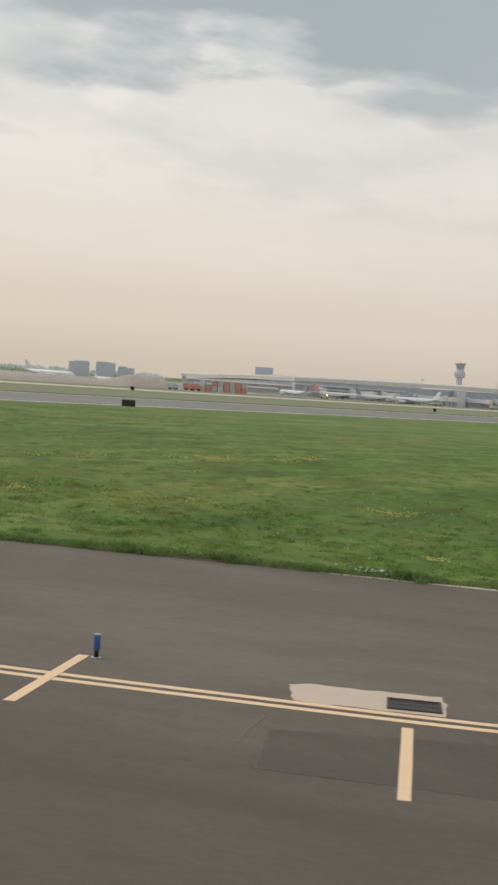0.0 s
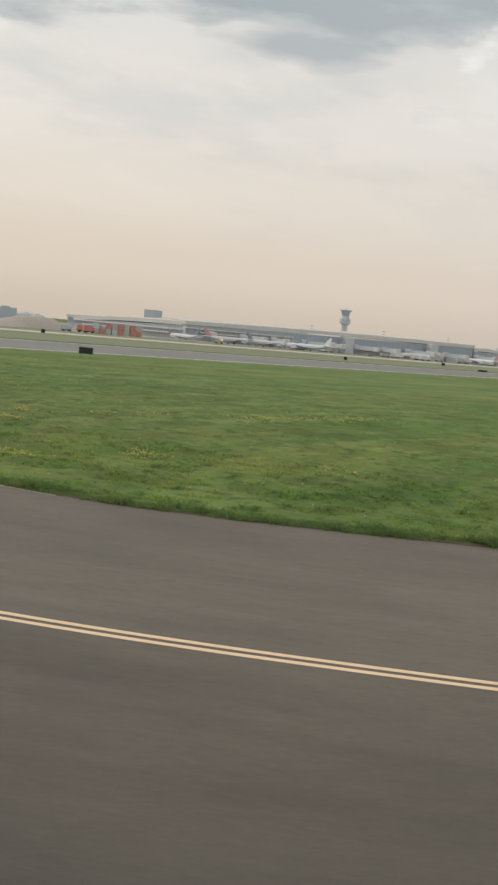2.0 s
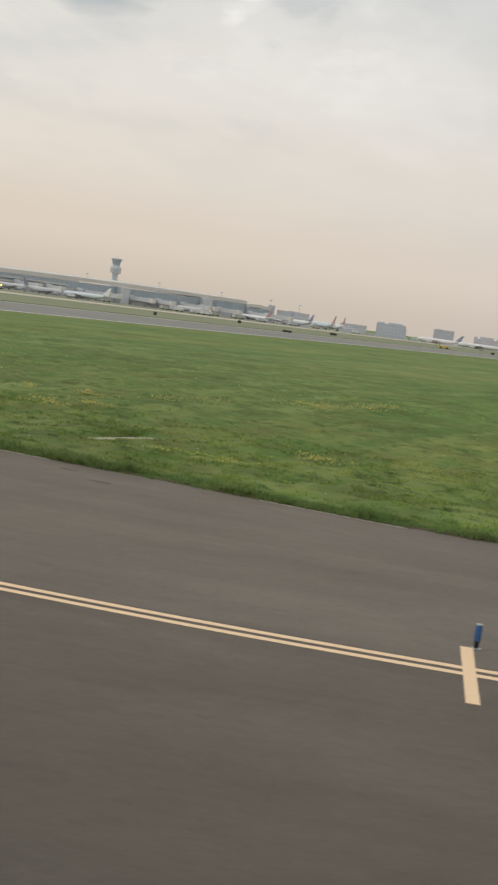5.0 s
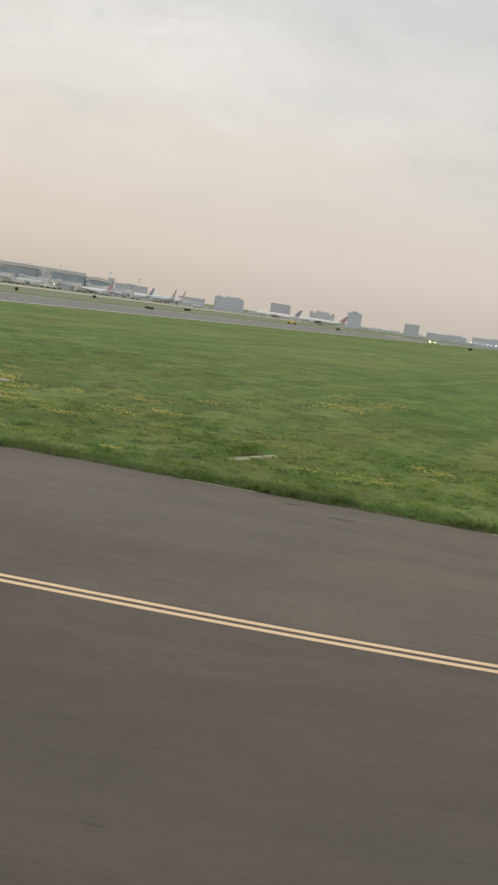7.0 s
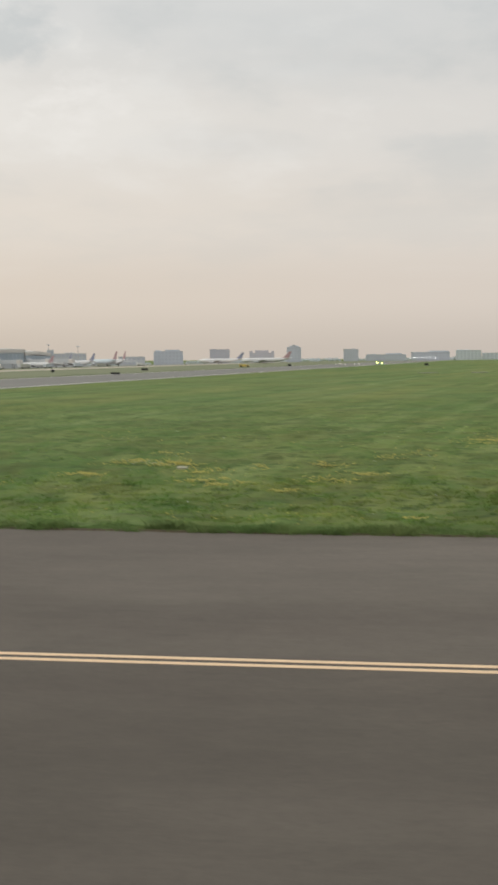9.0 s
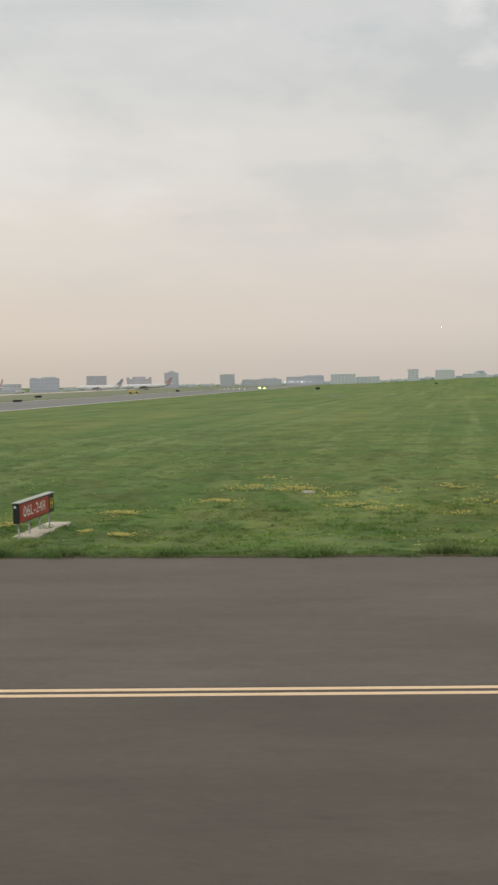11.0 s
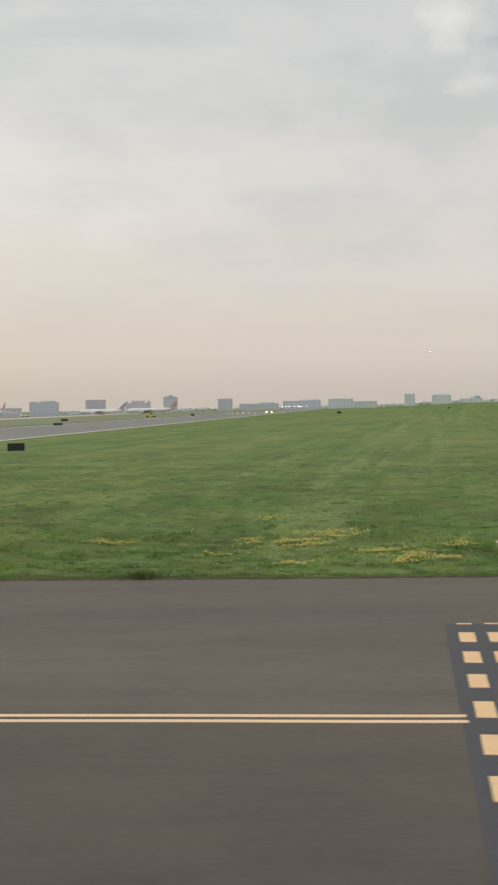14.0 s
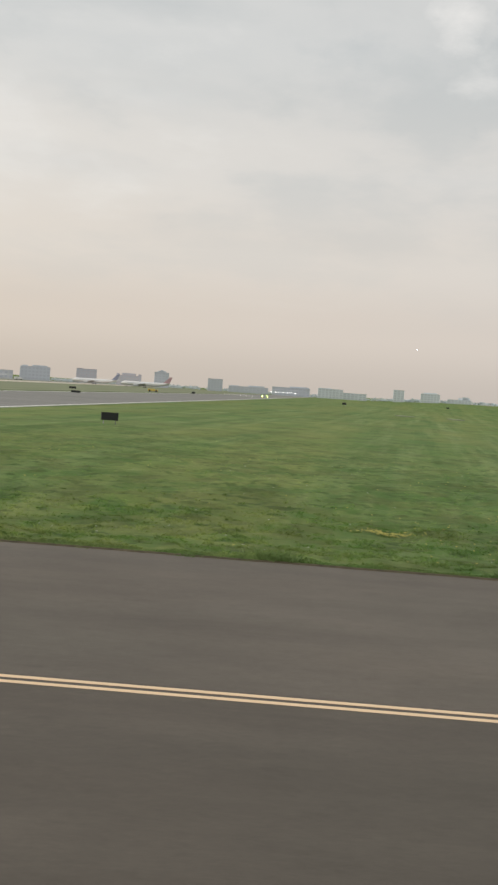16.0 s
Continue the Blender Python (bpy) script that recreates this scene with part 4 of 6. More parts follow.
# lush fringe hanging over the edge of the asphalt
xs, ys, off = scatter(22000, -38, 78, -0.10, 1.05, 1.15)
p = 0.7 * patchy(xs, ys, 0.7, 8) + 0.5 * patchy(xs, ys, 1.9, 18)
grow("edge_growth", xs, ys, 6, (0.06 + 0.28 * np.clip(p + 0.33, 0.05, 1)) * np.interp(xs, [8, 24], [0.42, 1.0]) * (1 - 0.55 * np.clip(off - 0.15, 0, 1)), np.full(len(xs), 0.030), 0.8, LUSH, "lush green growth fringing the asphalt edge", "edge growth")
clumps = [(26.0, 30.9), (25.2, 30.9), (43.4, 32.0), (39.3, 31.1), (20.2, 30.9), (13.2, 30.9), (33.0, 31.0), (-8.5, 31.4), (47.5, 34.0), (29.5, 30.9), (49.8, 35.0), (53.6, 37.1), (57.0, 39.2), (36.2, 30.9), (10.6, 30.95), (8.9, 31.0), (17.0, 30.7), (-2.5, 31.1), (31.2, 30.8)]
cx = np.concatenate([np.full(60, c[0]) + rng.normal(0, 0.28, 60) for c in clumps])
cy = np.concatenate([np.full(60, c[1]) + rng.normal(0.1, 0.12, 60) for c in clumps])
grow("edge_clump", cx, cy, 7, rng.uniform(0.14, 0.34, len(cx)), np.full(len(cx), 0.04), 0.9, LUSH, "taller dark clumps of weeds at the asphalt edge", "weeds")


def flowers(name, xs, ys, size, lift, material, label):
    """Small domed heads on the grass."""
    v, f = [], []
    for x, y in zip(xs, ys):
        z, r, i = ground_z(x, y) + lift * rng.uniform(0.6, 1.3), size * rng.uniform(0.7, 1.25), len(v)
        t = rng.uniform(0, 1)
        for k in range(6):
            c, s = math.cos(t + k * math.pi / 3), math.sin(t + k * math.pi / 3)
            v.append((x + r * c, y + r * s, z))
        v.append((x, y, z + r * 0.7))
        v.append((x, y, z - r * 0.5))
        for k in range(6):
            f.append((i + k, i + (k + 1) % 6, i + 6))
            f.append((i + (k + 1) % 6, i + k, i + 7))
    me = bpy.data.meshes.new(name)
    me.from_pydata(v, [], f)
    me.materials.append(material)
    return tagged(new(name, me), label, "flowers", kind="stuff")


# flower patches as (x, y, reach along x, reach along y)
WEST_PATCHES = [(0.5, 41.6, 1.0, 0.5), (1.4, 41.1, 0.9, 0.45), (2.4, 43.7, 1.2, 0.5), (-1.2, 38.4, 0.6, 0.3), (1.5, 35.0, 0.6, 0.25), (4.2, 38.6, 1.0, 0.4), (4.8, 37.5, 0.8, 0.35), (4.3, 35.2, 0.5, 0.2), (5.6, 35.6, 0.5, 0.2), (6.4, 40.7, 0.6, 0.35), (9.7, 38.2, 0.25, 0.2), (9.8, 43.4, 0.7, 0.4), (10.9, 37.2, 0.5, 0.2), (-5.0, 42.0, 0.7, 0.3), (0.0, 48.0, 0.6, 0.4)]
MIDDLE_PATCHES = [(14.2, 49.7, 1.1, 0.4), (15.7, 49.3, 0.8, 0.4), (14.6, 52.6, 0.5, 0.4), (12.9, 45.9, 0.7, 0.35), (22.5, 44.8, 0.9, 0.35), (23.5, 46.2, 0.8, 0.4), (22.1, 49.4, 0.7, 0.5), (21.4, 41.7, 0.5, 0.25), (18.4, 44.2, 0.6, 0.35), (17.6, 45.1, 0.9, 0.4), (19.0, 43.6, 0.8, 0.35), (17.2, 47.6, 0.9, 0.4), (19.6, 48.6, 0.7, 0.4)]
EAST_PATCHES = [(25.4, 53.6, 0.5, 0.6), (24.2, 52.0, 0.6, 0.6), (31.2, 37.1, 0.5, 0.25), (32.1, 37.4, 0.4, 0.25), (33.4, 37.1, 0.4, 0.25), (34.7, 41.5, 0.7, 0.4), (34.0, 42.3, 0.5, 0.3), (28.2, 59.5, 1.2, 1.6), (29.9, 64.5, 1.0, 1.6), (26.1, 34.2, 0.4, 0.15), (40.0, 45.0, 0.8, 0.4), (45.0, 50.0, 1.0, 0.6), (52.0, 41.0, 0.6, 0.3)]
fx, fy = [], []
for x, y, rx, ry in WEST_PATCHES + MIDDLE_PATCHES + EAST_PATCHES:
    n = int((60 + 520 * rx * ry) * (1.5 if x < 17 else 0.85 if x < 24 else 0.42))
    ax, ay = x + rng.normal(0, rx * 0.62, n), y + rng.normal(0, ry * 0.95, n)
    # heads gather in knots within a patch
    gather = patchy(ax * 0.8, ay, 1.6, 21) + rng.uniform(-0.12, 0.12, n) > -0.04
    fx += list(ax[gather])
    fy += list(ay[gather])
xs, ys, off = scatter(3000, -35, 75, 1.5, 40, 1.4)
keep = patchy(xs, ys, 0.16, 11) + 0.7 * patchy(xs, ys, 0.75, 12) > 0.33
fx, fy = np.concatenate([fx, xs[keep]]), np.concatenate([fy, ys[keep]])
flowers("dandelions", fx, fy, 0.03, 0.10, PETAL, "yellow dandelions in patches across the grass")
xs, ys, off = scatter(170, -35, 75, 1.0, 40, 1.3)
xs, ys = np.concatenate([xs, rng.normal(52.7, 0.35, 40), rng.normal(14.6, 0.5, 24)]), np.concatenate([ys, rng.normal(36.9, 0.12, 40), rng.normal(49.3, 0.2, 24)])
flowers("seed_heads", xs, ys, 0.026, 0.14, SEED, "pale grey dandelion seed heads in the grass")

# ---- flat pieces along the edge and in the grass ----
bm = bmesh.new()
slab(bm, [(51.9, 35.86), (53.2, 36.55), (54.7, 37.30), (55.6, 37.75), (55.5, 37.95), (54.5, 37.55), (53.0, 36.72), (51.9, 36.05)], -0.05, 0.012)
tagged(obj("spilled_sand", bm, CONCRETE), "thin pale sand washed along the asphalt edge", "sand", kind="structure")


MOSSY = make_concrete("mossy_weathered_concrete", (0.35, 0.345, 0.235), (0.51, 0.495, 0.36))


DUST = make_concrete("pale_dust", (0.30, 0.265, 0.225), (0.44, 0.395, 0.335))
for x0, x1 in ((36.8, 40.4), (29.4, 31.2)):
    stripe("edge_dust", [(x, curve(PAVED_EDGE, x) - 0.16 + 0.05 * noise.noise((x * 1.7, 3, 3))) for x in np.arange(x0, x1, 0.3)], 0.12, DUST, "thin pale dust along the asphalt edge", "dust", "edge dust", 0.004)


def ground_cover(x, y, w, d, turn, z):
    t = thing("pit_cover", (x, y, z), "low concrete pit cover in the grass with a dark strip for its shaded edge", "pit cover", turn=turn)
    bm = bmesh.new()
    box(bm, 0, 0, -0.02, w, d, 0.12, bevel=0.02)
    part("cover_slab", bm, MOSSY, t)
    # dark strip put in for the shaded hollow beside the slab
    bm = bmesh.new()
    box(bm, -w / 2 - 0.20, 0.3, -0.04, 0.36, d * 0.6, 0.09, bevel=0.015)
    for k in range(9):
        box(bm, -w / 2 - 0.20, 0.3 - d * 0.26 + d * 0.52 * k / 8, 0.01, 0.32, 0.05, 0.02)
    part("shaded_hollow", bm, SOIL.m, t, "dark ribbed strip standing in for a shaded hollow")
    return t


xs, ys = rng.normal(28.5, 0.22, 260), rng.normal(39.7, 0.75, 260)
grow("cover_grass", xs, ys, 5, rng.uniform(0.05, 0.16, 260), np.full(260, 0.03), 1.1, BLADES, "longer grass beside the pit cover", "grass")
bm = bmesh.new()
x, y = 16.15, 48.5
box(bm, 0, 0, 0, 0.42, 0.9, 0.10, pose(x, y, ground_z(x, y) + 0.0, 0, 0, 12), 0.015)
tagged(obj("concrete_plate", bm, MOSSY), "small pale concrete plate lying in the grass", "concrete plate", kind="structure")
ground_cover(29.25, 38.2, 0.38, 3.1, -15.2, ground_z(29.25, 38.2) - 0.048)
STAIN = make_plain("oil_soaked_asphalt", (0.09, 0.076, 0.064), 0.75, vary=0.3, scale=5)
for x, y, r in ((33.6, 28.75, 0.16), (32.3, 29.6, 0.12), (34.6, 10.9, 0.05)):
    bm = bmesh.new()
    slab(bm, [(x + r * (2.0 + 0.5 * noise.noise((k, x, 0))) * math.cos(k * 0.63), y + r * (0.8 + 0.4 * noise.noise((k, y, 3))) * math.sin(k * 0.63)) for k in range(10)], -0.01, 0.0025)
    tagged(obj("oil_stain", bm, STAIN), "small dark oil stain on the asphalt", "stain", "oil stains", "structure")


# ---- black airfield signs and runway lights ----
def box_sign(at, w, h, turn):
    t = thing("runway_sign", at, "small black box sign on short legs in the grass", "airfield sign", "black runway signs", turn)
    bm = bmesh.new()
    box(bm, 0, 0, h / 2 + 0.22, w, 0.25, h, bevel=0.015)
    part("cabinet", bm, BLACK, t)
    for s in (-1, 1):
        bm = bmesh.new()
        lathe(bm, [(0.05, -0.15), (0.05, 0.0), (0.03, 0.01), (0.03, 0.24)], 10, Matrix.Translation((s * w * 0.36, 0, 0)))
        part("leg", bm, STEEL, t)
    bm = bmesh.new()
    box(bm, 0, 0, h + 0.235, w + 0.03, 0.28, 0.03, bevel=0.006)
    part("lid", bm, IRON, t)
    return t


for x, y, w, h, turn in ((-25.65, 108.62, 1.5, 0.66, 20), (-93.5, 288.8, 0.8, 0.75, 20), (-111.3, 388.3, 1.1, 0.8, 15), (-92.1, 430.8, 2.4, 0.7, 12), (-142, 228.7, 0.9, 0.8, 30), (-70, 322.5, 2.4, 0.5, 12), (-66, 596, 1.6, 0.9, 5), (4, 500, 1.6, 0.8, 0), (60, 640, 1.4, 0.6, 0)):
    box_sign((x, y, ground_z(x, y) + 0.12), w, h, turn)


def runway_light(at, lamp, label, bulk=1.0):
    t = thing("runway_light", at, label, "runway light", "runway lights")
    bm = bmesh.new()
    lathe(bm, [(0.12, -0.1), (0.12, 0.02), (0.04, 0.03), (0.04, 0.28)], 10)
    part("stem", bm, YELLOW, t)
    bm = bmesh.new()
    lathe(bm, [(0.08 * bulk, 0.27), (0.16 * bulk, 0.33), (0.16 * bulk, 0.33 + 0.14 * bulk), (0.02, 0.33 + 0.22 * bulk)], 12)
    part("lamp", bm, lamp, t)
    return t


for k in range(6):
    x, y = beside_runway(RUNWAY_NEAR - 12 - k * 4.4, 700 + 12 * k)
    runway_light((x, y, 0.0), DIM_LAMP, "lit white runway light on a short yellow stem")
x, y = beside_runway(RUNWAY_NEAR - 13.0, 795)
runway_light((x, y, 0.0), GREEN_LAMP, "lit green runway light on a short yellow stem", 2.2)
x, y = beside_runway(RUNWAY_NEAR - 9.5, 790)
runway_light((x, y, 0.0), GREEN_LAMP, "lit green runway light on a short yellow stem", 1.5)


def approach_light(at):
    t = thing("approach_light", at, "lit white approach lamp on a slender steel mast", "approach light", "approach lights")
    bm = bmesh.new()
    lathe(bm, [(0.2, -3.6), (0.2, -3.4), (0.07, -3.35), (0.05, 0.0)], 8)
    part("mast", bm, STEEL, t)
    bm = bmesh.new()
    lathe(bm, [(0.1, -0.1), (0.27, 0.05), (0.27, 0.35), (0.05, 0.48)], 10)
    part("lamp", bm, WHITE_LAMP, t)
    return t


for k in range(8):
    approach_light((-63 + 4.6 * k + (1.2 if k % 3 else 0), 1398, 3.1))

# ---- paved strips beyond the runway, following the ground ----


def draped(name, left, right, ys, material, label, category, lift):
    bm = bmesh.new()
    rows = []
    for y in ys:
        a, b = left(y), right(y)
        rows.append([bm.verts.new((a + (b - a) * i / 12, y, ground_z(a + (b - a) * i / 12, y) + lift)) for i in range(13)])
    for p, q in zip(rows, rows[1:]):
        for i in range(12):
            bm.faces.new((p[i], p[i + 1], q[i + 1], q[i]))
    ext = bmesh.ops.extrude_face_region(bm, geom=bm.faces[:])
    bmesh.ops.translate(bm, vec=(0, 0, -0.5), verts=[e for e in ext["geom"] if isinstance(e, bmesh.types.BMVert)])
    bmesh.ops.recalc_face_normals(bm, faces=bm.faces)
    return tagged(obj(name, bm, material), label, category, kind="structure")


# grass beyond the runway; the haze of distance is put in as a paler green
HAZED_FIELD = Mat("hazed_mown_grass", 0.95, spec=0.15)
c = HAZED_FIELD.mix(HAZED_FIELD.noise(0.02, 5, 0.6), (0.222, 0.242, 0.145), (0.278, 0.292, 0.188))
c = HAZED_FIELD.mix(HAZED_FIELD.math("MULTIPLY", HAZED_FIELD.mask(HAZED_FIELD.noise(0.06, 5, 0.6, (1.5, 0.2, 1)), 0.5, 0.7), 0.5), c, (0.19, 0.22, 0.115))
HAZED_FIELD = HAZED_FIELD.colour(c).m
draped("far_field", lambda y: -1100, lambda y: RUNWAY_FAR + RUNWAY_LEAN * y - 3, np.arange(-100, 1500, 40), HAZED_FIELD, "mown grass beyond the runway, paled for distance haze", "grass field", 0.10)
draped("far_taxiway", lambda y: -171 - 0.05 * y + RUNWAY_LEAN * y, lambda y: -150 - 0.04 * y + RUNWAY_LEAN * y, np.arange(-100, 1300, 40), CONCRETE, "pale concrete taxiway parallel to the runway", "taxiway", 0.16)
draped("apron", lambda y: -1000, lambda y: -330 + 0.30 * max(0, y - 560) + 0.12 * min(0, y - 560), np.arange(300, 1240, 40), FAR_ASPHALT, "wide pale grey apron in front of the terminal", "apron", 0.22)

for x, y, w, d in ((14, 300, 2.4, 9), (26, 300, 2.0, 8)):
    bm = bmesh.new()
    ring_ = [(x + w * (1 + 0.25 * noise.noise((k, x, 2))) * math.cos(k * 0.45), y + d * (1 + 0.25 * noise.noise((k, y, 5))) * math.sin(k * 0.45)) for k in range(14)]
    top_ = [bm.verts.new((px_, py_, ground_z(px_, py_) + 0.12)) for px_, py_ in ring_]
    low_ = [bm.verts.new((v.co.x, v.co.y, v.co.z - 0.6)) for v in top_]
    bm.faces.new(top_)
    for k in range(14):
        bm.faces.new((low_[k], low_[(k + 1) % 14], top_[(k + 1) % 14], top_[k]))
    tagged(obj("bare_ground", bm, HAZED_FIELD), "bare pale patch in the far grass", "bare ground", "bare patches", "structure")

# ---- materials of the far side, many paled for distance haze ----
WHITE_BODY = make_plain("white_aircraft_paint", (0.78, 0.78, 0.77), 0.35, vary=0.06, scale=0.4)
TEAL_BODY = make_plain("pale_teal_aircraft_paint", (0.60, 0.69, 0.725), 0.35, vary=0.06, scale=0.4)
# fin paints washed out to put haze into their colour
FIN_RED = make_plain("hazed_red_fin_paint", (0.44, 0.29, 0.30), 0.4, vary=0.15, scale=0.6)
FIN_NAVY = make_plain("hazed_navy_fin_paint", (0.27, 0.29, 0.38), 0.4, vary=0.15, scale=0.6)
FIN_BRIGHT = make_plain("hazed_bright_red_fin_paint", (0.66, 0.33, 0.33), 0.4, vary=0.1, scale=0.6)
BELLY = make_plain("grey_belly_paint", (0.62, 0.63, 0.64), 0.4, vary=0.1, scale=0.4)
ENGINE = make_plain("grey_engine_metal", (0.50, 0.52, 0.54), 0.5, 0.0, vary=0.15, scale=0.6)
# terminal cladding and glass are lightened to carry the haze in their colour
CLADDING = make_plain("hazed_grey_cladding", (0.60, 0.625, 0.635), 0.7, vary=0.12, scale=0.08)
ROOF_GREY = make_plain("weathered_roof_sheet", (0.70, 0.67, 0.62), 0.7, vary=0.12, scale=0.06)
GLAZING = make_plain("hazed_curtain_glass", (0.40, 0.47, 0.52), 0.45, vary=0.2, scale=0.1)
# distance haze mixed into the wall and window colours of blocks and hangars
BLOCK_GREY = make_plain("hazed_concrete_block", (0.59, 0.63, 0.675), 0.8, vary=0.12, scale=0.1)
BLOCK_BROWN = make_plain("hazed_brick_block", (0.575, 0.565, 0.60), 0.8, vary=0.12, scale=0.1)
BLOCK_WINDOW = make_plain("hazed_window_glass", (0.535, 0.57, 0.62), 0.5, vary=0.15, scale=0.3)
HANGAR = make_plain("hazed_blue_grey_cladding", (0.52, 0.575, 0.62), 0.8, vary=0.15, scale=0.08)
TAN_WALL = make_plain("tan_earth", (0.50, 0.435, 0.375), 0.85, vary=0.15, scale=0.1)
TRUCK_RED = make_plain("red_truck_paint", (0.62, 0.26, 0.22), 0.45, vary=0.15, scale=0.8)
TRUCK_YELLOW = make_plain("yellow_truck_paint", (0.66, 0.50, 0.12), 0.45, vary=0.1, scale=0.8)
TYRE = make_plain("black_rubber", (0.03, 0.03, 0.032), 0.8, vary=0.2)
# leaves painted pale blue-grey in place of haze over the trees
FAR_LEAF = make_blades("hazed_tree_leaves", 1.2, 0.96, (0.72, 0.78, 0.80))
BARK = make_plain("far_tree_bark", (0.2, 0.18, 0.15), 0.9)


# ---- aircraft ----
def wing_panel(bm, root, tip, root_chord, tip_chord, thick, upright=False):
    """A tapered swept panel from root to tip (leading edge points); chord runs towards +x."""
    ring = []
    for (x, y, z), c, t in ((root, root_chord, thick), (tip, tip_chord, thick * 0.4)):
        row = []
        for f, h in ((0, 0), (0.3, 0.5), (1, 0), (0.3, -0.5)):
            row.append(bm.verts.new((x + c * f, y + (t * h if upright else 0), z + (0 if upright else t * h))))
        ring.append(row)
    for k in range(4):
        bm.faces.new((ring[0][k], ring[0][(k + 1) % 4], ring[1][(k + 1) % 4], ring[1][k]))
    bm.faces.new(ring[0][::-1])
    bm.faces.new(ring[1])
    bmesh.ops.recalc_face_normals(bm, faces=bm.faces)


def airliner(nose, tail, body, fin, label, slim=1.0):
    """An airliner at the stand, from its nose to its tail on the plan."""
    d = Vector((tail[0] - nose[0], tail[1] - nose[1]))
    L, turn = d.length, math.degrees(math.atan2(d.y, d.x))
    gz = ground_z(nose[0], nose[1]) + 0.2
    s = L / 40.0
    t = thing("airliner", (nose[0], nose[1], gz), label, "aircraft", "parked airliners", turn)
    t.scale = (1, slim, slim)
    R, zc = 2.05 * s, 3.6 * s
    bm = bmesh.new()
    prof = [(0.05, 0, -0.25), (0.4, 0.35, -0.22), (0.72, 1.2, -0.1), (0.93, 2.8, 0), (1, 5, 0), (1, 26, 0), (0.92, 29, 0.08), (0.66, 33.5, 0.3), (0.36, 37.4, 0.55), (0.1, 39.6, 0.7)]
    rings = []
    for r, x, up_ in prof:
        rings.append([bm.verts.new((x * s, R * r * math.cos(a), zc + R * up_ + R * r * math.sin(a))) for a in [2 * math.pi * i / 16 for i in range(16)]])
    for p, q in zip(rings, rings[1:]):
        for i in range(16):
            f = bm.faces.new((p[i], p[(i + 1) % 16], q[(i + 1) % 16], q[i]))
            f.smooth = True
            f.material_index = 1 if 9 <= i <= 14 else 0
    bm.faces.new(rings[0][::-1])
    bm.faces.new(rings[-1])
    bmesh.ops.recalc_face_normals(bm, faces=bm.faces)
    hull = part("fuselage", bm, [body, BELLY], t)
    for sy in (-1, 1):
        bm = bmesh.new()
        box(bm, 15.5 * s, sy * R * 0.985, zc + 0.35 * s, 20 * s, 0.08 * s, 0.32 * s)
        part("window_row", bm, BLOCK_WINDOW, hull)
        bm = bmesh.new()
        wing_panel(bm, (12.5 * s, sy * R * 0.8, zc - 0.9 * s), (22.5 * s, sy * 17 * s, zc + 0.4 * s), 7.0 * s, 1.7 * s, 0.75 * s)
        part("wing", bm, BELLY, t)
        bm = bmesh.new()
        wing_panel(bm, (34.5 * s, sy * 0.6 * s, zc + 1.3 * s), (38.2 * s, sy * 6.2 * s, zc + 1.8 * s), 3.6 * s, 1.5 * s, 0.35 * s)
        part("tailplane", bm, body, t)
        bm = bmesh.new()
        lathe(bm, [(0.75, 0), (1.0, 0.3), (1.08, 1.2), (0.95, 3.0), (0.55, 4.3), (0.3, 4.6)], 14, Matrix.Translation((11.2 * s, sy * 5.9 * s, zc - 1.75 * s)) @ pose(0, 0, 0, 0, 90, 0) @ Matrix.Scale(s, 4))
        part("engine", bm, ENGINE, t)
        bm = bmesh.new()
        box(bm, 19 * s, sy * 3.6 * s, 1.5 * s, 0.3 * s, 0.3 * s, 3.0 * s)
        leg = part("landing_gear", bm, ENGINE, t)
        bm = bmesh.new()
        lathe(bm, [(0.2, -0.35), (0.55, -0.3), (0.58, 0), (0.55, 0.3), (0.2, 0.35)], 12, Matrix.Translation((19 * s, sy * 3.6 * s, 0.58 * s)) @ pose(0, 0, 0, 90) @ Matrix.Scale(s, 4))
        part("wheel", bm, TYRE, leg)
    bm = bmesh.new()
    wing_panel(bm, (33.0 * s, 0, zc + 1.7 * s), (38.4 * s, 0, zc + 7.9 * s), 5.2 * s, 2.0 * s, 0.55 * s, True)
    part("tail_fin", bm, fin, t, "painted tail fin")
    bm = bmesh.new()
    box(bm, 4.8 * s, 0, 1.3 * s, 0.25 * s, 0.25 * s, 2.4 * s)
    leg = part("landing_gear", bm, ENGINE, t)
    bm = bmesh.new()
    lathe(bm, [(0.2, -0.3), (0.4, -0.25), (0.42, 0.25), (0.2, 0.3)], 12, Matrix.Translation((4.8 * s, 0, 0.42 * s)) @ pose(0, 0, 0, 90) @ Matrix.Scale(s, 4))
    part("wheel", bm, TYRE, leg)
    bm = bmesh.new()
    box(bm, 1.55 * s, 0, zc + 0.95 * s, 0.9 * s, 2.2 * s, 0.4 * s, bevel=0.1 * s)
    part("cockpit_window", bm, BLOCK_WINDOW, hull)
    return t


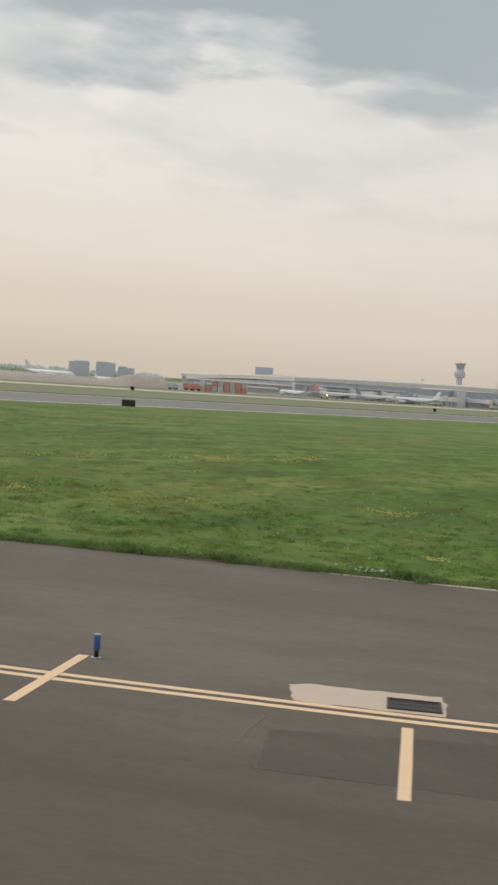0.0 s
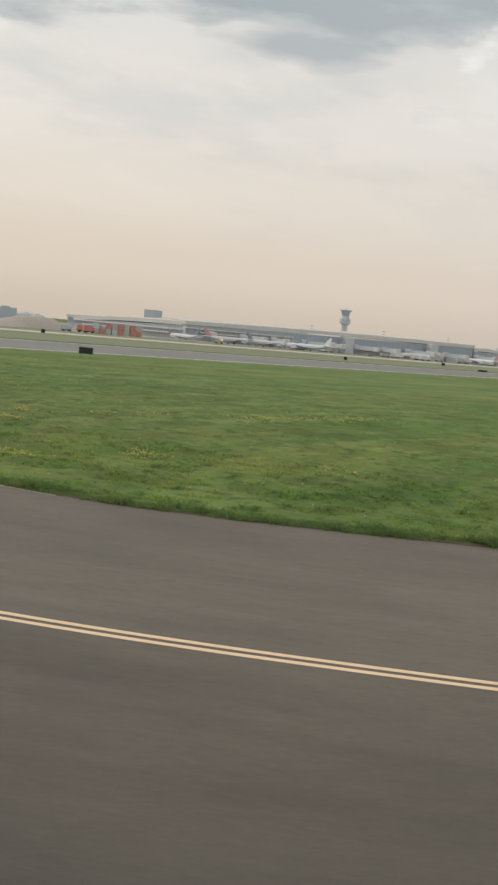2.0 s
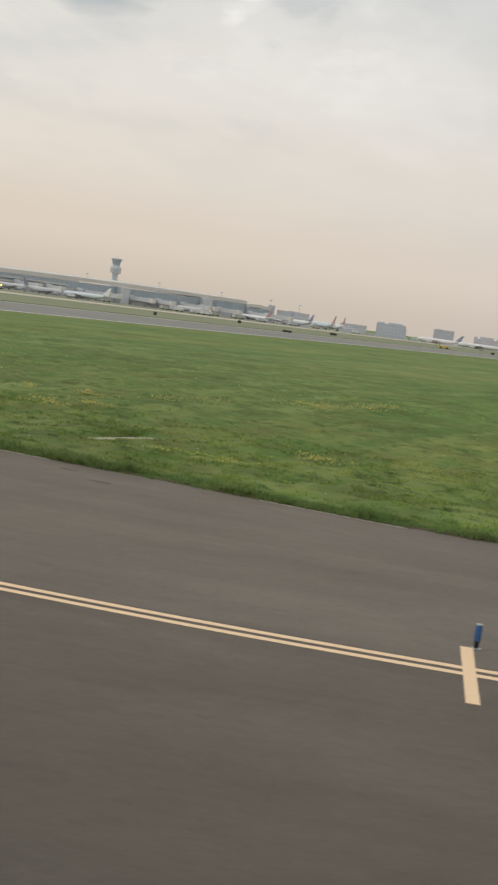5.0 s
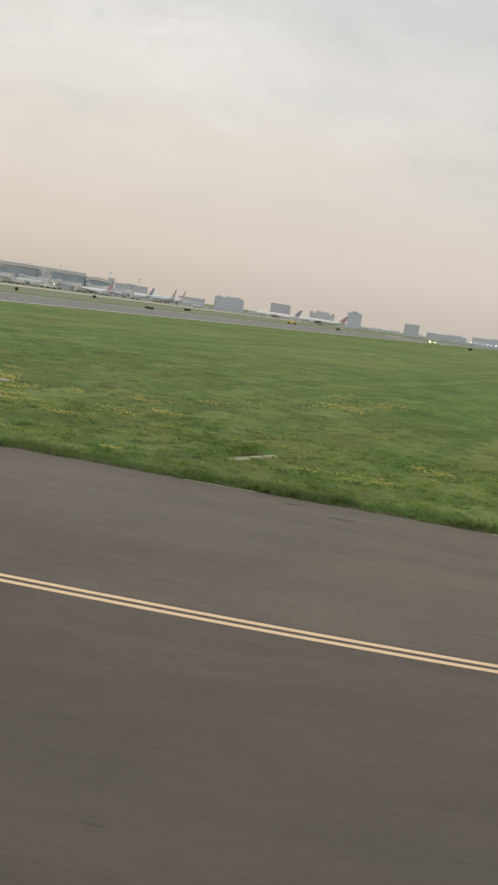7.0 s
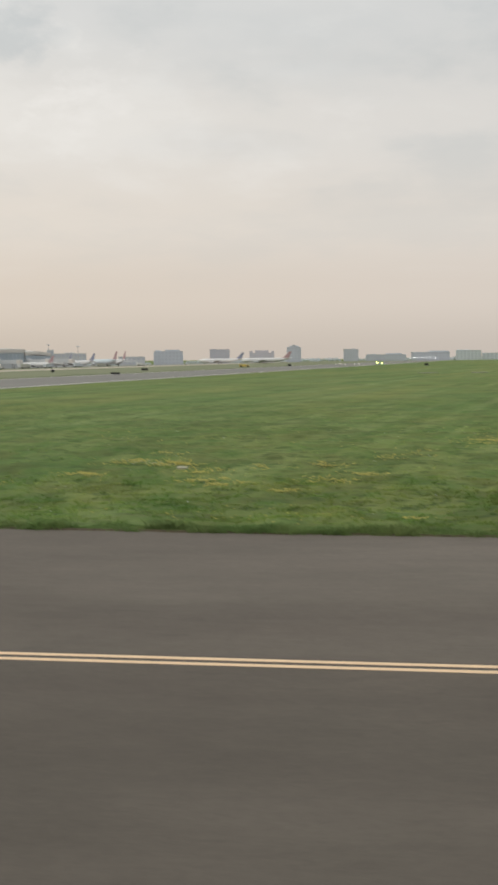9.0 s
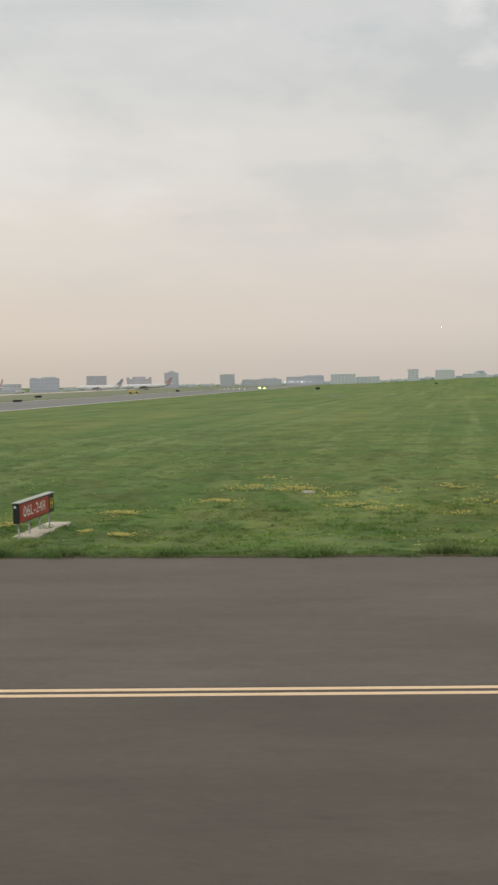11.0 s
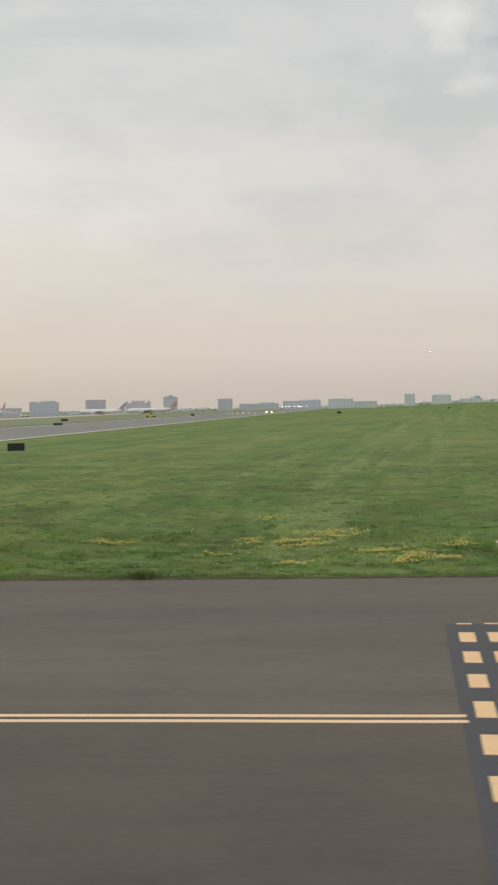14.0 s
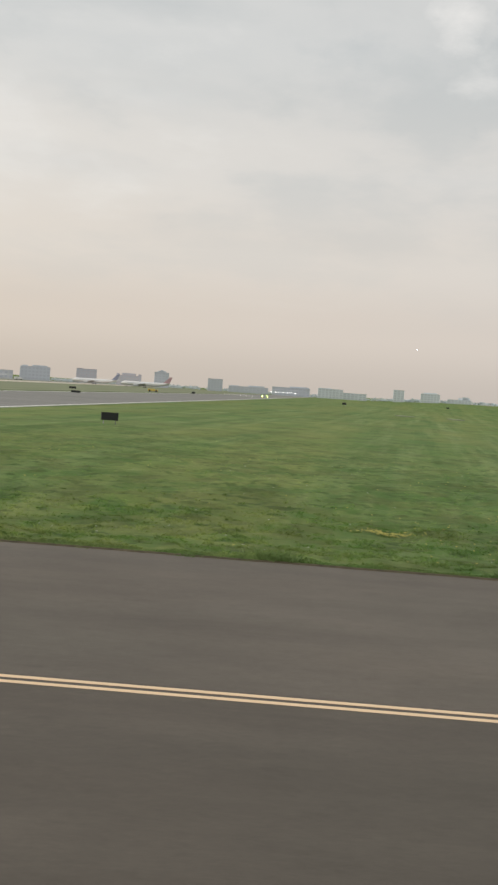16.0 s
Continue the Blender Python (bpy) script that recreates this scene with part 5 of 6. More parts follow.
WHITE_NAVY = "white airliner with dark fin parked on the far apron"
WHITE_RED = "white airliner with dark red fin parked on the far apron"
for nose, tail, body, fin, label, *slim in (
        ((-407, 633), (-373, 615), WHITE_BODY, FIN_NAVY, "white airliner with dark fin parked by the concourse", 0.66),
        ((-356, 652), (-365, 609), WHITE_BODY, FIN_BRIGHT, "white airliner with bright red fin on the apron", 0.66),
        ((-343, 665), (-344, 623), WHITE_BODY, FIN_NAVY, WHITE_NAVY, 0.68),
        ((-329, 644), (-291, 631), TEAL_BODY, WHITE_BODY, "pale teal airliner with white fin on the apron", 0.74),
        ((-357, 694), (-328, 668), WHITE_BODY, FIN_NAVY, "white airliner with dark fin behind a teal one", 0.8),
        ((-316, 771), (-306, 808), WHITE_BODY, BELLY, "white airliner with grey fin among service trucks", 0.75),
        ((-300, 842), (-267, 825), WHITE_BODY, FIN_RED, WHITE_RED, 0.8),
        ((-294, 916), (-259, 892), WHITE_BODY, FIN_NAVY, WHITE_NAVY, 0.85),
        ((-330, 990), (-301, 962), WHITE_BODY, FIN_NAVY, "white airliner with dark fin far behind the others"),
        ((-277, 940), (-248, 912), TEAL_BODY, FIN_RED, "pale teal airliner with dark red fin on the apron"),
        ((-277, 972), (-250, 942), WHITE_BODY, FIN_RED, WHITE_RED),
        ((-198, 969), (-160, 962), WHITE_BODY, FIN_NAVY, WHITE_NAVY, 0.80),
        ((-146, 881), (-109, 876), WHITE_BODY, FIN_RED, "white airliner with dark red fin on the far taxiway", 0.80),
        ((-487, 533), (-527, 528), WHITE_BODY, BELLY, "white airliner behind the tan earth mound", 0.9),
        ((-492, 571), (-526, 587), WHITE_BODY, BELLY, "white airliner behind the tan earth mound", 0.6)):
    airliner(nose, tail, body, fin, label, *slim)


# ---- terminal, concourse, control tower ----
def long_hall(name, a, b, depth, base, h0, h1, bays, label, overhang, columns=(), canopies=()):
    """A long hall on the plan from a to b, its roof rising from h0 to h1, with a glazed front."""
    d = Vector((b[0] - a[0], b[1] - a[1]))
    L, turn = d.length, math.degrees(math.atan2(d.y, d.x))
    t = thing(name, (a[0], a[1], base), label, "terminal building", turn=turn)
    bm = bmesh.new()
    pts = [(0, 0), (L, 0), (L, depth), (0, depth)]
    lo = [bm.verts.new((x, y, -1)) for x, y in pts]
    hi = [bm.verts.new((x, y, h0 + (h1 - h0) * x / L - 2.2)) for x, y in pts]
    bm.faces.new(hi), bm.faces.new(lo[::-1])
    for k in range(4):
        bm.faces.new((lo[k], lo[(k + 1) % 4], hi[(k + 1) % 4], hi[k]))
    part("wall", bm, CLADDING, t)
    bm = bmesh.new()
    rows = []
    for k in range(13):
        x = -overhang + (L + 2 * overhang) * k / 12
        z = h0 + (h1 - h0) * min(1, max(0, x / L)) + 0.9 * math.sin(math.pi * k / 12)
        rows.append([bm.verts.new((x, y, z + dz)) for y, dz in ((-overhang, 0), (depth * 0.5, 1.1), (depth + overhang, 0), (depth + overhang, -2.4), (depth * 0.5, -1.6), (-overhang, -2.4))])
    for p, q in zip(rows, rows[1:]):
        for k in range(6):
            bm.faces.new((p[k], p[(k + 1) % 6], q[(k + 1) % 6], q[k]))
    bm.faces.new(rows[0]), bm.faces.new(rows[-1][::-1])
    bmesh.ops.recalc_face_normals(bm, faces=bm.faces)
    part("roof", bm, ROOF_GREY, t)
    for k in range(bays):
        x0, x1 = L * (k + 0.015) / bays, L * (k + 0.985) / bays
        h = h0 + (h1 - h0) * (x0 + x1) / 2 / L
        bm = bmesh.new()
        box(bm, (x0 + x1) / 2, -0.12, h * 0.58, x1 - x0, 0.3, h * 0.44)
        w = part("window", bm, GLAZING, t)
        for j in range(1, 4):
            bm = bmesh.new()
            box(bm, x0 + (x1 - x0) * j / 4, -0.30, h * 0.58, 0.2, 0.14, h * 0.44)
            part("mullion", bm, BLOCK_GREY, w)
    for f0, f1, up_, out in canopies:
        h = h0 + (h1 - h0) * (f0 + f1) / 2
        bm = bmesh.new()
        box(bm, L * (f0 + f1) / 2, -out / 2 - 0.3, h * up_, L * (f1 - f0), out, 0.9, bevel=0.1)
        part("canopy", bm, ROOF_GREY, t, "pale flat canopy")
    for f in columns:
        h = h0 + (h1 - h0) * f
        bm = bmesh.new()
        box(bm, L * f, -3.0, h * 0.42, 6.6, 6.5, h * 0.88, bevel=0.1)
        part("stair_tower", bm, CLADDING, t, "pale stair tower")
    return t


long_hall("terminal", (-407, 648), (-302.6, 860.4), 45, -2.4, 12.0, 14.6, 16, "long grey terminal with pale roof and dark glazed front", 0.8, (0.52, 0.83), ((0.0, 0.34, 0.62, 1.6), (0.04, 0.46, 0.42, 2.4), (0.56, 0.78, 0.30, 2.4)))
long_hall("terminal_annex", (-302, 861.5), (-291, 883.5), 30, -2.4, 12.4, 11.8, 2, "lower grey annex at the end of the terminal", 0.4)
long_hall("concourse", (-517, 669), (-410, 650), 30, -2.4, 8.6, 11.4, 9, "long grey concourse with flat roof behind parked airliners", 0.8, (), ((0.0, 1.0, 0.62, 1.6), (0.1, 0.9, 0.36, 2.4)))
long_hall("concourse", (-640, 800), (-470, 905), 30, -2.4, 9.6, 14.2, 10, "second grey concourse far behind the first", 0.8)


def control_tower(at):
    t = thing("control_tower", at, "grey airport control tower with flared glass cab", "control tower")
    for name, prof, mat in (
            ("shaft", [(3.5, -4), (3.0, 12), (2.8, 25.0)], BLOCK_GREY),
            ("equipment_floor", [(2.8, 24.2), (4.9, 24.8), (5.0, 27.2), (4.9, 29.9), (3.6, 30.5)], CLADDING),
            ("walkway", [(5.15, 27.0), (5.3, 27.1), (5.3, 28.0), (5.0, 28.1)], BLOCK_WINDOW),
            ("cab_base", [(3.4, 30.4), (3.5, 32.2)], BLOCK_GREY),
            ("cab_glass", [(3.5, 32.1), (4.4, 36.4)], GLAZING),
            ("cab_roof", [(4.5, 36.3), (5.5, 36.7), (5.4, 37.6), (1.5, 38.0)], BLOCK_BROWN),
            ("antenna", [(0.15, 37.8), (0.1, 39.6)], STEEL)):
        bm = bmesh.new()
        lathe(bm, prof, 8, smooth=False)
        part(name, bm, mat, t)
    return t


control_tower((-496, 1015, -2.2))


# ---- blocks along the horizon ----
def office_block(at, w, h, depth, turn, material, tops, storeys, cols, label):
    """A far block: a body, raised parts of the roof (x, width, height), and rows of windows."""
    t = thing("office_block", at, label, "building", "blocks along the horizon", turn)
    bm = bmesh.new()
    box(bm, 0, depth / 2, h / 2 - 1.5, w, depth, h + 3)
    part("wall", bm, material, t)
    for x, tw, th in tops:
        bm = bmesh.new()
        box(bm, x * w, depth / 2, h + th / 2 - 0.1, tw * w, depth * 0.7, th + 0.2)
        part("roof_block", bm, material, t)
    bm = bmesh.new()
    box(bm, 0, depth / 2, h + 0.15, w + 0.3, depth + 0.3, 0.3)
    part("parapet", bm, material, t)
    for j in range(storeys):
        for i in range(cols):
            bm = bmesh.new()
            box(bm, w * ((i + 0.5) / cols - 0.5), -0.04, h * (j + 0.55) / storeys, w / cols * 0.62, 0.12, h / storeys * 0.5)
            part("window", bm, BLOCK_WINDOW, t)
    return t


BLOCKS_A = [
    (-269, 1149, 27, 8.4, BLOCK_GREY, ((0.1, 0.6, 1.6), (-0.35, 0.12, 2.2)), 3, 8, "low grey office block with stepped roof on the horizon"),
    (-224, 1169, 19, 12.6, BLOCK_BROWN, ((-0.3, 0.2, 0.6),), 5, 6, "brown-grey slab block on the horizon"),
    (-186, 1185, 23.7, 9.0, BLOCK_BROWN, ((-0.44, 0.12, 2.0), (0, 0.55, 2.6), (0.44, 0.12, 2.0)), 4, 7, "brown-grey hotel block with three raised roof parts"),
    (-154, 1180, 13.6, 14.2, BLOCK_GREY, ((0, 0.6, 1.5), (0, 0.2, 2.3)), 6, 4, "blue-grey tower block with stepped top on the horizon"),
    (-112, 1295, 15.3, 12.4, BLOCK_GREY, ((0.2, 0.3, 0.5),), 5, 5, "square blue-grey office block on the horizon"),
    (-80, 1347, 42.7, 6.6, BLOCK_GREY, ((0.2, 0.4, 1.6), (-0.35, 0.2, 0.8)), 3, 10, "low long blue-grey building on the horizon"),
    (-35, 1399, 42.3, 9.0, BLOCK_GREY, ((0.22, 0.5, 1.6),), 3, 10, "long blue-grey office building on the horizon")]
# blocks further off, their colour paled more for haze
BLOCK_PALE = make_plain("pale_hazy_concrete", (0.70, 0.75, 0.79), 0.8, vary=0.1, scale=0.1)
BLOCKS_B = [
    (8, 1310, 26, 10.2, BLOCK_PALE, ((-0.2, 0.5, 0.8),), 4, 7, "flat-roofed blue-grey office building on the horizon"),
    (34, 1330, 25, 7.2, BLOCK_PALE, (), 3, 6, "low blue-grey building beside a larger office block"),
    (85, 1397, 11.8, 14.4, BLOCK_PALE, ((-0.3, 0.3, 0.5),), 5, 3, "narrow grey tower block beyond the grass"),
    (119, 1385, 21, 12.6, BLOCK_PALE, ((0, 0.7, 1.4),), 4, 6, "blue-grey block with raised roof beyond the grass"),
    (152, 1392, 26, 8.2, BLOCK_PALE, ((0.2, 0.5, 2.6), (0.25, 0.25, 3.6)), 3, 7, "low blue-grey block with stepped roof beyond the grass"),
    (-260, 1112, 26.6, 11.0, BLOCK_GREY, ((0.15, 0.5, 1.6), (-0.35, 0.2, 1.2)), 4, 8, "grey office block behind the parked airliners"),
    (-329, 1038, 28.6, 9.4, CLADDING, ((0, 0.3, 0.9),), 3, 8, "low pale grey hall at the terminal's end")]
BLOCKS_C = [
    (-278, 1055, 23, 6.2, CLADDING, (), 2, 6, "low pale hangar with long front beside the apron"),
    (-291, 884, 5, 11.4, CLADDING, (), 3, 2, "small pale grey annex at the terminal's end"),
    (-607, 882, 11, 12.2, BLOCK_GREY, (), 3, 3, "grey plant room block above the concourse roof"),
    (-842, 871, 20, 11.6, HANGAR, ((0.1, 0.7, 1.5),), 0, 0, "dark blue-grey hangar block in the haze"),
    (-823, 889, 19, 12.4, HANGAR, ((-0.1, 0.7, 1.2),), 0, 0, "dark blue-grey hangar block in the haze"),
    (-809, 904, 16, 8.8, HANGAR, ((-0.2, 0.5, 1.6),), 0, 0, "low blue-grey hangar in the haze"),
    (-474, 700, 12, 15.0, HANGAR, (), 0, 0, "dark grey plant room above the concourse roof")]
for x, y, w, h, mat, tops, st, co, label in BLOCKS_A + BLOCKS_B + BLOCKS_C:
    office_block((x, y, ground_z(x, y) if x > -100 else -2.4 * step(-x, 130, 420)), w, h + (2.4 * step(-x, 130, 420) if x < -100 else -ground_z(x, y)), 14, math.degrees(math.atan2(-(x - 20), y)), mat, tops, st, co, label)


def earth_mound(a, b, half, heights, label):
    """A long heap of bare earth from a to b; heights run along it."""
    d = Vector((b[0] - a[0], b[1] - a[1]))
    n = Vector((-d.y, d.x)).normalized()
    bm, rows = bmesh.new(), []
    for i in range(81):
        f = i / 80
        k = f * (len(heights) - 1)
        lo = heights[int(k)] + (heights[min(len(heights) - 1, int(k) + 1)] - heights[int(k)]) * (k - int(k))
        lo *= step(f, 0.0, 0.06) * step(1 - f, 0.0, 0.03)
        row = []
        for j in range(15):
            o = (j / 7 - 1)
            x, y = a[0] + d.x * f + n.x * o * half, a[1] + d.y * f + n.y * o * half
            h = lo * (1 - abs(o) ** 1.7) * (1 + 0.12 * noise.noise((x * 0.16, y * 0.16, 1)) + 0.10 * noise.noise((x * 0.6, y * 0.6, 4)))
            row.append(bm.verts.new((x, y, ground_z(x, y) - 0.3 + max(0, h))))
        rows.append(row)
    for p, q in zip(rows, rows[1:]):
        for j in range(14):
            bm.faces.new((p[j], q[j], q[j + 1], p[j + 1]))
    bmesh.ops.recalc_face_normals(bm, faces=bm.faces)
    return tagged(obj("earth_mound", bm, TAN_WALL), label, "earth mound")


earth_mound((-320.9, 322), (-373, 494), 9, (3.6, 3.6, 3.6, 3.7, 3.9, 3.8, 3.3, 3.0, 3.2, 4.8, 6.2, 6.3, 6.1, 2.6), "long heap of bare tan earth beyond the runway")


# ---- vehicles on the far apron ----
def truck(at, turn, size, paint, label, beacon=None):
    L, W, Hh = (v * 0.82 for v in size)
    gz = ground_z(at[0], at[1]) + 0.22
    t = thing("service_truck", (at[0], at[1], gz), label, "truck", "vehicles on the apron", turn)
    bm = bmesh.new()
    box(bm, -L * 0.14, 0, Hh * 0.58, L * 0.7, W, Hh * 0.72, bevel=0.08)
    part("box_body", bm, paint, t)
    bm = bmesh.new()
    box(bm, L * 0.36, 0, Hh * 0.48, L * 0.26, W * 0.95, Hh * 0.52, bevel=0.12)
    cab = part("cab", bm, paint, t)
    bm = bmesh.new()
    box(bm, L * 0.47, 0, Hh * 0.58, 0.12, W * 0.8, Hh * 0.22)
    part("windscreen", bm, BLOCK_WINDOW, cab)
    bm = bmesh.new()
    box(bm, 0, 0, Hh * 0.2, L * 0.96, W * 0.7, Hh * 0.12)
    part("chassis", bm, BLACK, t)
    for x in (-0.3, 0.34):
        for s in (-1, 1):
            bm = bmesh.new()
            lathe(bm, [(0.15, -0.14), (0.42, -0.12), (0.45, 0), (0.42, 0.12), (0.15, 0.14)], 12, Matrix.Translation((x * L, s * W * 0.44, 0.45)) @ pose(0, 0, 0, 90))
            part("wheel", bm, TYRE, t)
    if beacon:
        bm = bmesh.new()
        lathe(bm, [(0.22, 0), (0.26, 0.15), (0.22, 0.45), (0.05, 0.55)], 10, Matrix.Translation((L * 0.3, 0, Hh * 0.9)))
        part("beacon", bm, beacon, t, "lit beacon")
    return t


AMBER_BEACON = make_lamp("lit_amber_beacon", (1.0, 0.55, 0.08), 6.0)
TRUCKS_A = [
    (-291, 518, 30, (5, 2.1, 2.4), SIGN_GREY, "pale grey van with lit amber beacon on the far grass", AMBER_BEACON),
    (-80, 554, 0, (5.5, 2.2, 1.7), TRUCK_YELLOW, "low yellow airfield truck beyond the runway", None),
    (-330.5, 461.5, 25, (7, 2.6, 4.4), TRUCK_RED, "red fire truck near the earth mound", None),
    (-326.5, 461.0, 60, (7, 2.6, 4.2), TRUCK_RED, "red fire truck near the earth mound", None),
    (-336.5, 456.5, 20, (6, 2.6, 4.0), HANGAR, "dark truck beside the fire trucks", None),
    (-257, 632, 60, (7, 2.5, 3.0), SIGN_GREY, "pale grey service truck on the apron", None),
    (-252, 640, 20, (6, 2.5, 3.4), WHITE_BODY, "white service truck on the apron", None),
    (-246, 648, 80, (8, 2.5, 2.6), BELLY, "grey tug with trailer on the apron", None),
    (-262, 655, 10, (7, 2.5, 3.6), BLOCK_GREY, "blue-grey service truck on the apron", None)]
TRUCKS_B = [
    (-216, 597, 45, (7, 2.5, 3.0), WHITE_BODY, "white service truck with lit headlamp", DIM_LAMP),
    (-222, 604, 0, (6, 2.5, 3.2), BELLY, "grey service truck on the apron", None),
    (-236, 690, 30, (7, 2.5, 3.6), SIGN_GREY, "pale grey service truck on the apron", None),
    (-228, 705, 70, (8, 2.5, 3.0), BLOCK_GREY, "blue-grey service truck on the apron", None),
    (-320, 640, 70, (8, 2.5, 3.2), BLOCK_GREY, "blue-grey service truck on the apron", None),
    (-306, 655, 20, (6, 2.5, 3.2), SIGN_GREY, "pale grey service truck on the apron", None),
    (-268, 700, 40, (9, 2.5, 3.2), WHITE_BODY, "white service truck on the apron", None),
    (-262, 715, 15, (6, 2.4, 2.8), SIGN_GREY, "pale grey service truck on the apron", None),
    (-255, 735, 65, (10, 2.6, 3.6), BELLY, "grey service truck on the apron", None)]
TRUCKS_C = [
    (-248, 760, 30, (7, 2.5, 3.0), WHITE_BODY, "white service truck on the apron", None),
    (-238, 790, 50, (8, 2.5, 3.4), BLOCK_GREY, "blue-grey service truck on the apron", None),
    (-230, 815, 20, (7, 2.5, 2.8), SIGN_GREY, "pale grey service truck on the apron", None),
    (-330, 690, 35, (9, 2.6, 3.8), WHITE_BODY, "white service truck on the apron", None),
    (-342, 680, 60, (7, 2.5, 3.2), SIGN_GREY, "pale grey service truck on the apron", None),
    (-212, 850, 40, (7, 2.5, 2.8), WHITE_BODY, "white service truck on the apron", None)]
for x, y, turn, size, paint, label, beacon in TRUCKS_A + TRUCKS_B + TRUCKS_C:
    truck((x, y), turn, size, paint, label, beacon)


def cargo_container(at, turn, paint, label, size=(6.1, 2.44, 2.6)):
    """A shipping container with ribbed sides, corner posts and end doors."""
    w, d, h = size
    t = thing("cargo_container", at, label, "container", "containers by the apron", turn)
    bm = bmesh.new()
    box(bm, 0, 0, h / 2, w, d, h, bevel=0.05)
    shell = part("shell", bm, paint, t)
    for k in range(8):
        bm = bmesh.new()
        box(bm, w * ((k + 0.5) / 8 - 0.5), -d / 2 - 0.03, h / 2, w / 18, 0.06, h - 0.5)
        part("rib", bm, paint, shell)
    for sx in (-1, 1):
        bm = bmesh.new()
        box(bm, sx * (w / 2 - 0.08), -d / 2 - 0.03, h / 2, 0.16, 0.1, h)
        part("corner_post", bm, BELLY, shell)
    return t


RED_BOX, PALE_BOX, DARK_BOX = "red ribbed cargo container by the apron", "pale grey ribbed cargo container by the apron", "blue-grey ribbed cargo container by the apron"
for x, y, up_, paint, label in (
        (-325.8, 465.7, 0, SIGN_GREY, PALE_BOX), (-325.8, 465.7, 1, BLOCK_GREY, DARK_BOX), (-323.6, 467.6, 0, TRUCK_RED, RED_BOX),
        (-321.3, 469.5, 0, SIGN_GREY, PALE_BOX), (-321.3, 469.5, 1, TRUCK_RED, RED_BOX), (-319.1, 471.4, 0, BLOCK_GREY, DARK_BOX),
        (-319.1, 471.4, 1, SIGN_GREY, PALE_BOX), (-316.9, 473.2, 0, TRUCK_RED, RED_BOX), (-316.9, 473.2, 1, TRUCK_RED, RED_BOX),
        (-314.7, 475.0, 0, SIGN_GREY, PALE_BOX), (-314.7, 475.0, 1, SIGN_GREY, PALE_BOX), (-312.5, 476.8, 0, TRUCK_RED, RED_BOX),
        (-312.5, 476.8, 1, TRUCK_RED, RED_BOX), (-310.3, 478.6, 0, TRUCK_RED, RED_BOX), (-310.3, 478.6, 1, SIGN_GREY, PALE_BOX)):
    cargo_container((x, y, ground_z(x, y) + 0.10 + 2.62 * up_), 126, paint, label, (6.1, 2.5, 2.6))


# ---- passenger bridges at the terminal front
def jet_bridge(at, turn, length):
    t = thing("jet_bridge", at, "pale grey passenger bridge at the terminal front", "passenger bridge", "passenger bridges", turn)
    bm = bmesh.new()
    lathe(bm, [(0.9, -0.5), (0.9, 3.2), (2.1, 3.4), (2.1, 6.4), (1.6, 6.8)], 12)
    part("rotunda", bm, CLADDING, t)
    bm = bmesh.new()
    box(bm, 0, -length / 2 - 1, 4.8, 2.6, length, 2.7, bevel=0.08)
    tunnel = part("tunnel", bm, CLADDING, t)
    bm = bmesh.new()
    box(bm, 1.34, -length / 2 - 1, 5.1, 0.08, length * 0.86, 0.9)
    part("window_strip", bm, BLOCK_WINDOW, tunnel)
    bm = bmesh.new()
    box(bm, 0, -length - 2.3, 4.7, 3.6, 3.4, 3.1, bevel=0.3)
    part("cab", bm, ROOF_GREY, t)
    for sx in (-1, 1):
        bm = bmesh.new()
        box(bm, sx * 1.1, -length * 0.8, 1.7, 0.35, 0.5, 4.2)
        leg = part("support_leg", bm, STEEL, t)
        bm = bmesh.new()
        lathe(bm, [(0.2, -0.25), (0.5, -0.2), (0.5, 0.2), (0.2, 0.25)], 10, Matrix.Translation((sx * 1.1, -length * 0.8, 0.5 - 0.4)) @ pose(0, 0, 0, 0, 90, 0))
        part("wheel", bm, TYRE, leg)
    return t


for f, turn, length in ((0.06, 40, 22), (0.15, 75, 18), (0.24, 50, 24), (0.33, 85, 20), (0.42, 45, 22), (0.49, 80, 16), (0.58, 50, 22), (0.66, 80, 20), (0.73, 45, 24), (0.79, 75, 16), (0.90, 55, 22), (0.97, 80, 18)):
    x, y = -407 + 116 * f + 4.5, 648 + 236 * f - 2.2
    jet_bridge((x, y, ground_z(x, y) + 0.2), turn, length)


def light_mast(at, h):
    t = thing("light_mast", at, "slender steel floodlight mast beside the terminal", "light mast", "apron light masts")
    bm = bmesh.new()
    lathe(bm, [(0.28, -1), (0.25, 0.2), (0.12, h)], 8)
    part("pole", bm, STEEL, t)
    bm = bmesh.new()
    box(bm, 0, 0, h, 2.4, 0.5, 0.6, bevel=0.1)
    part("lamp_head", bm, BLOCK_GREY, t)
    return t


for x, y, h in ((-345, 800, 18), (-318, 850, 18), (-300, 905, 18), (-372, 745, 17), (-285, 930, 17)):
    light_mast((x, y, -2.3), h)


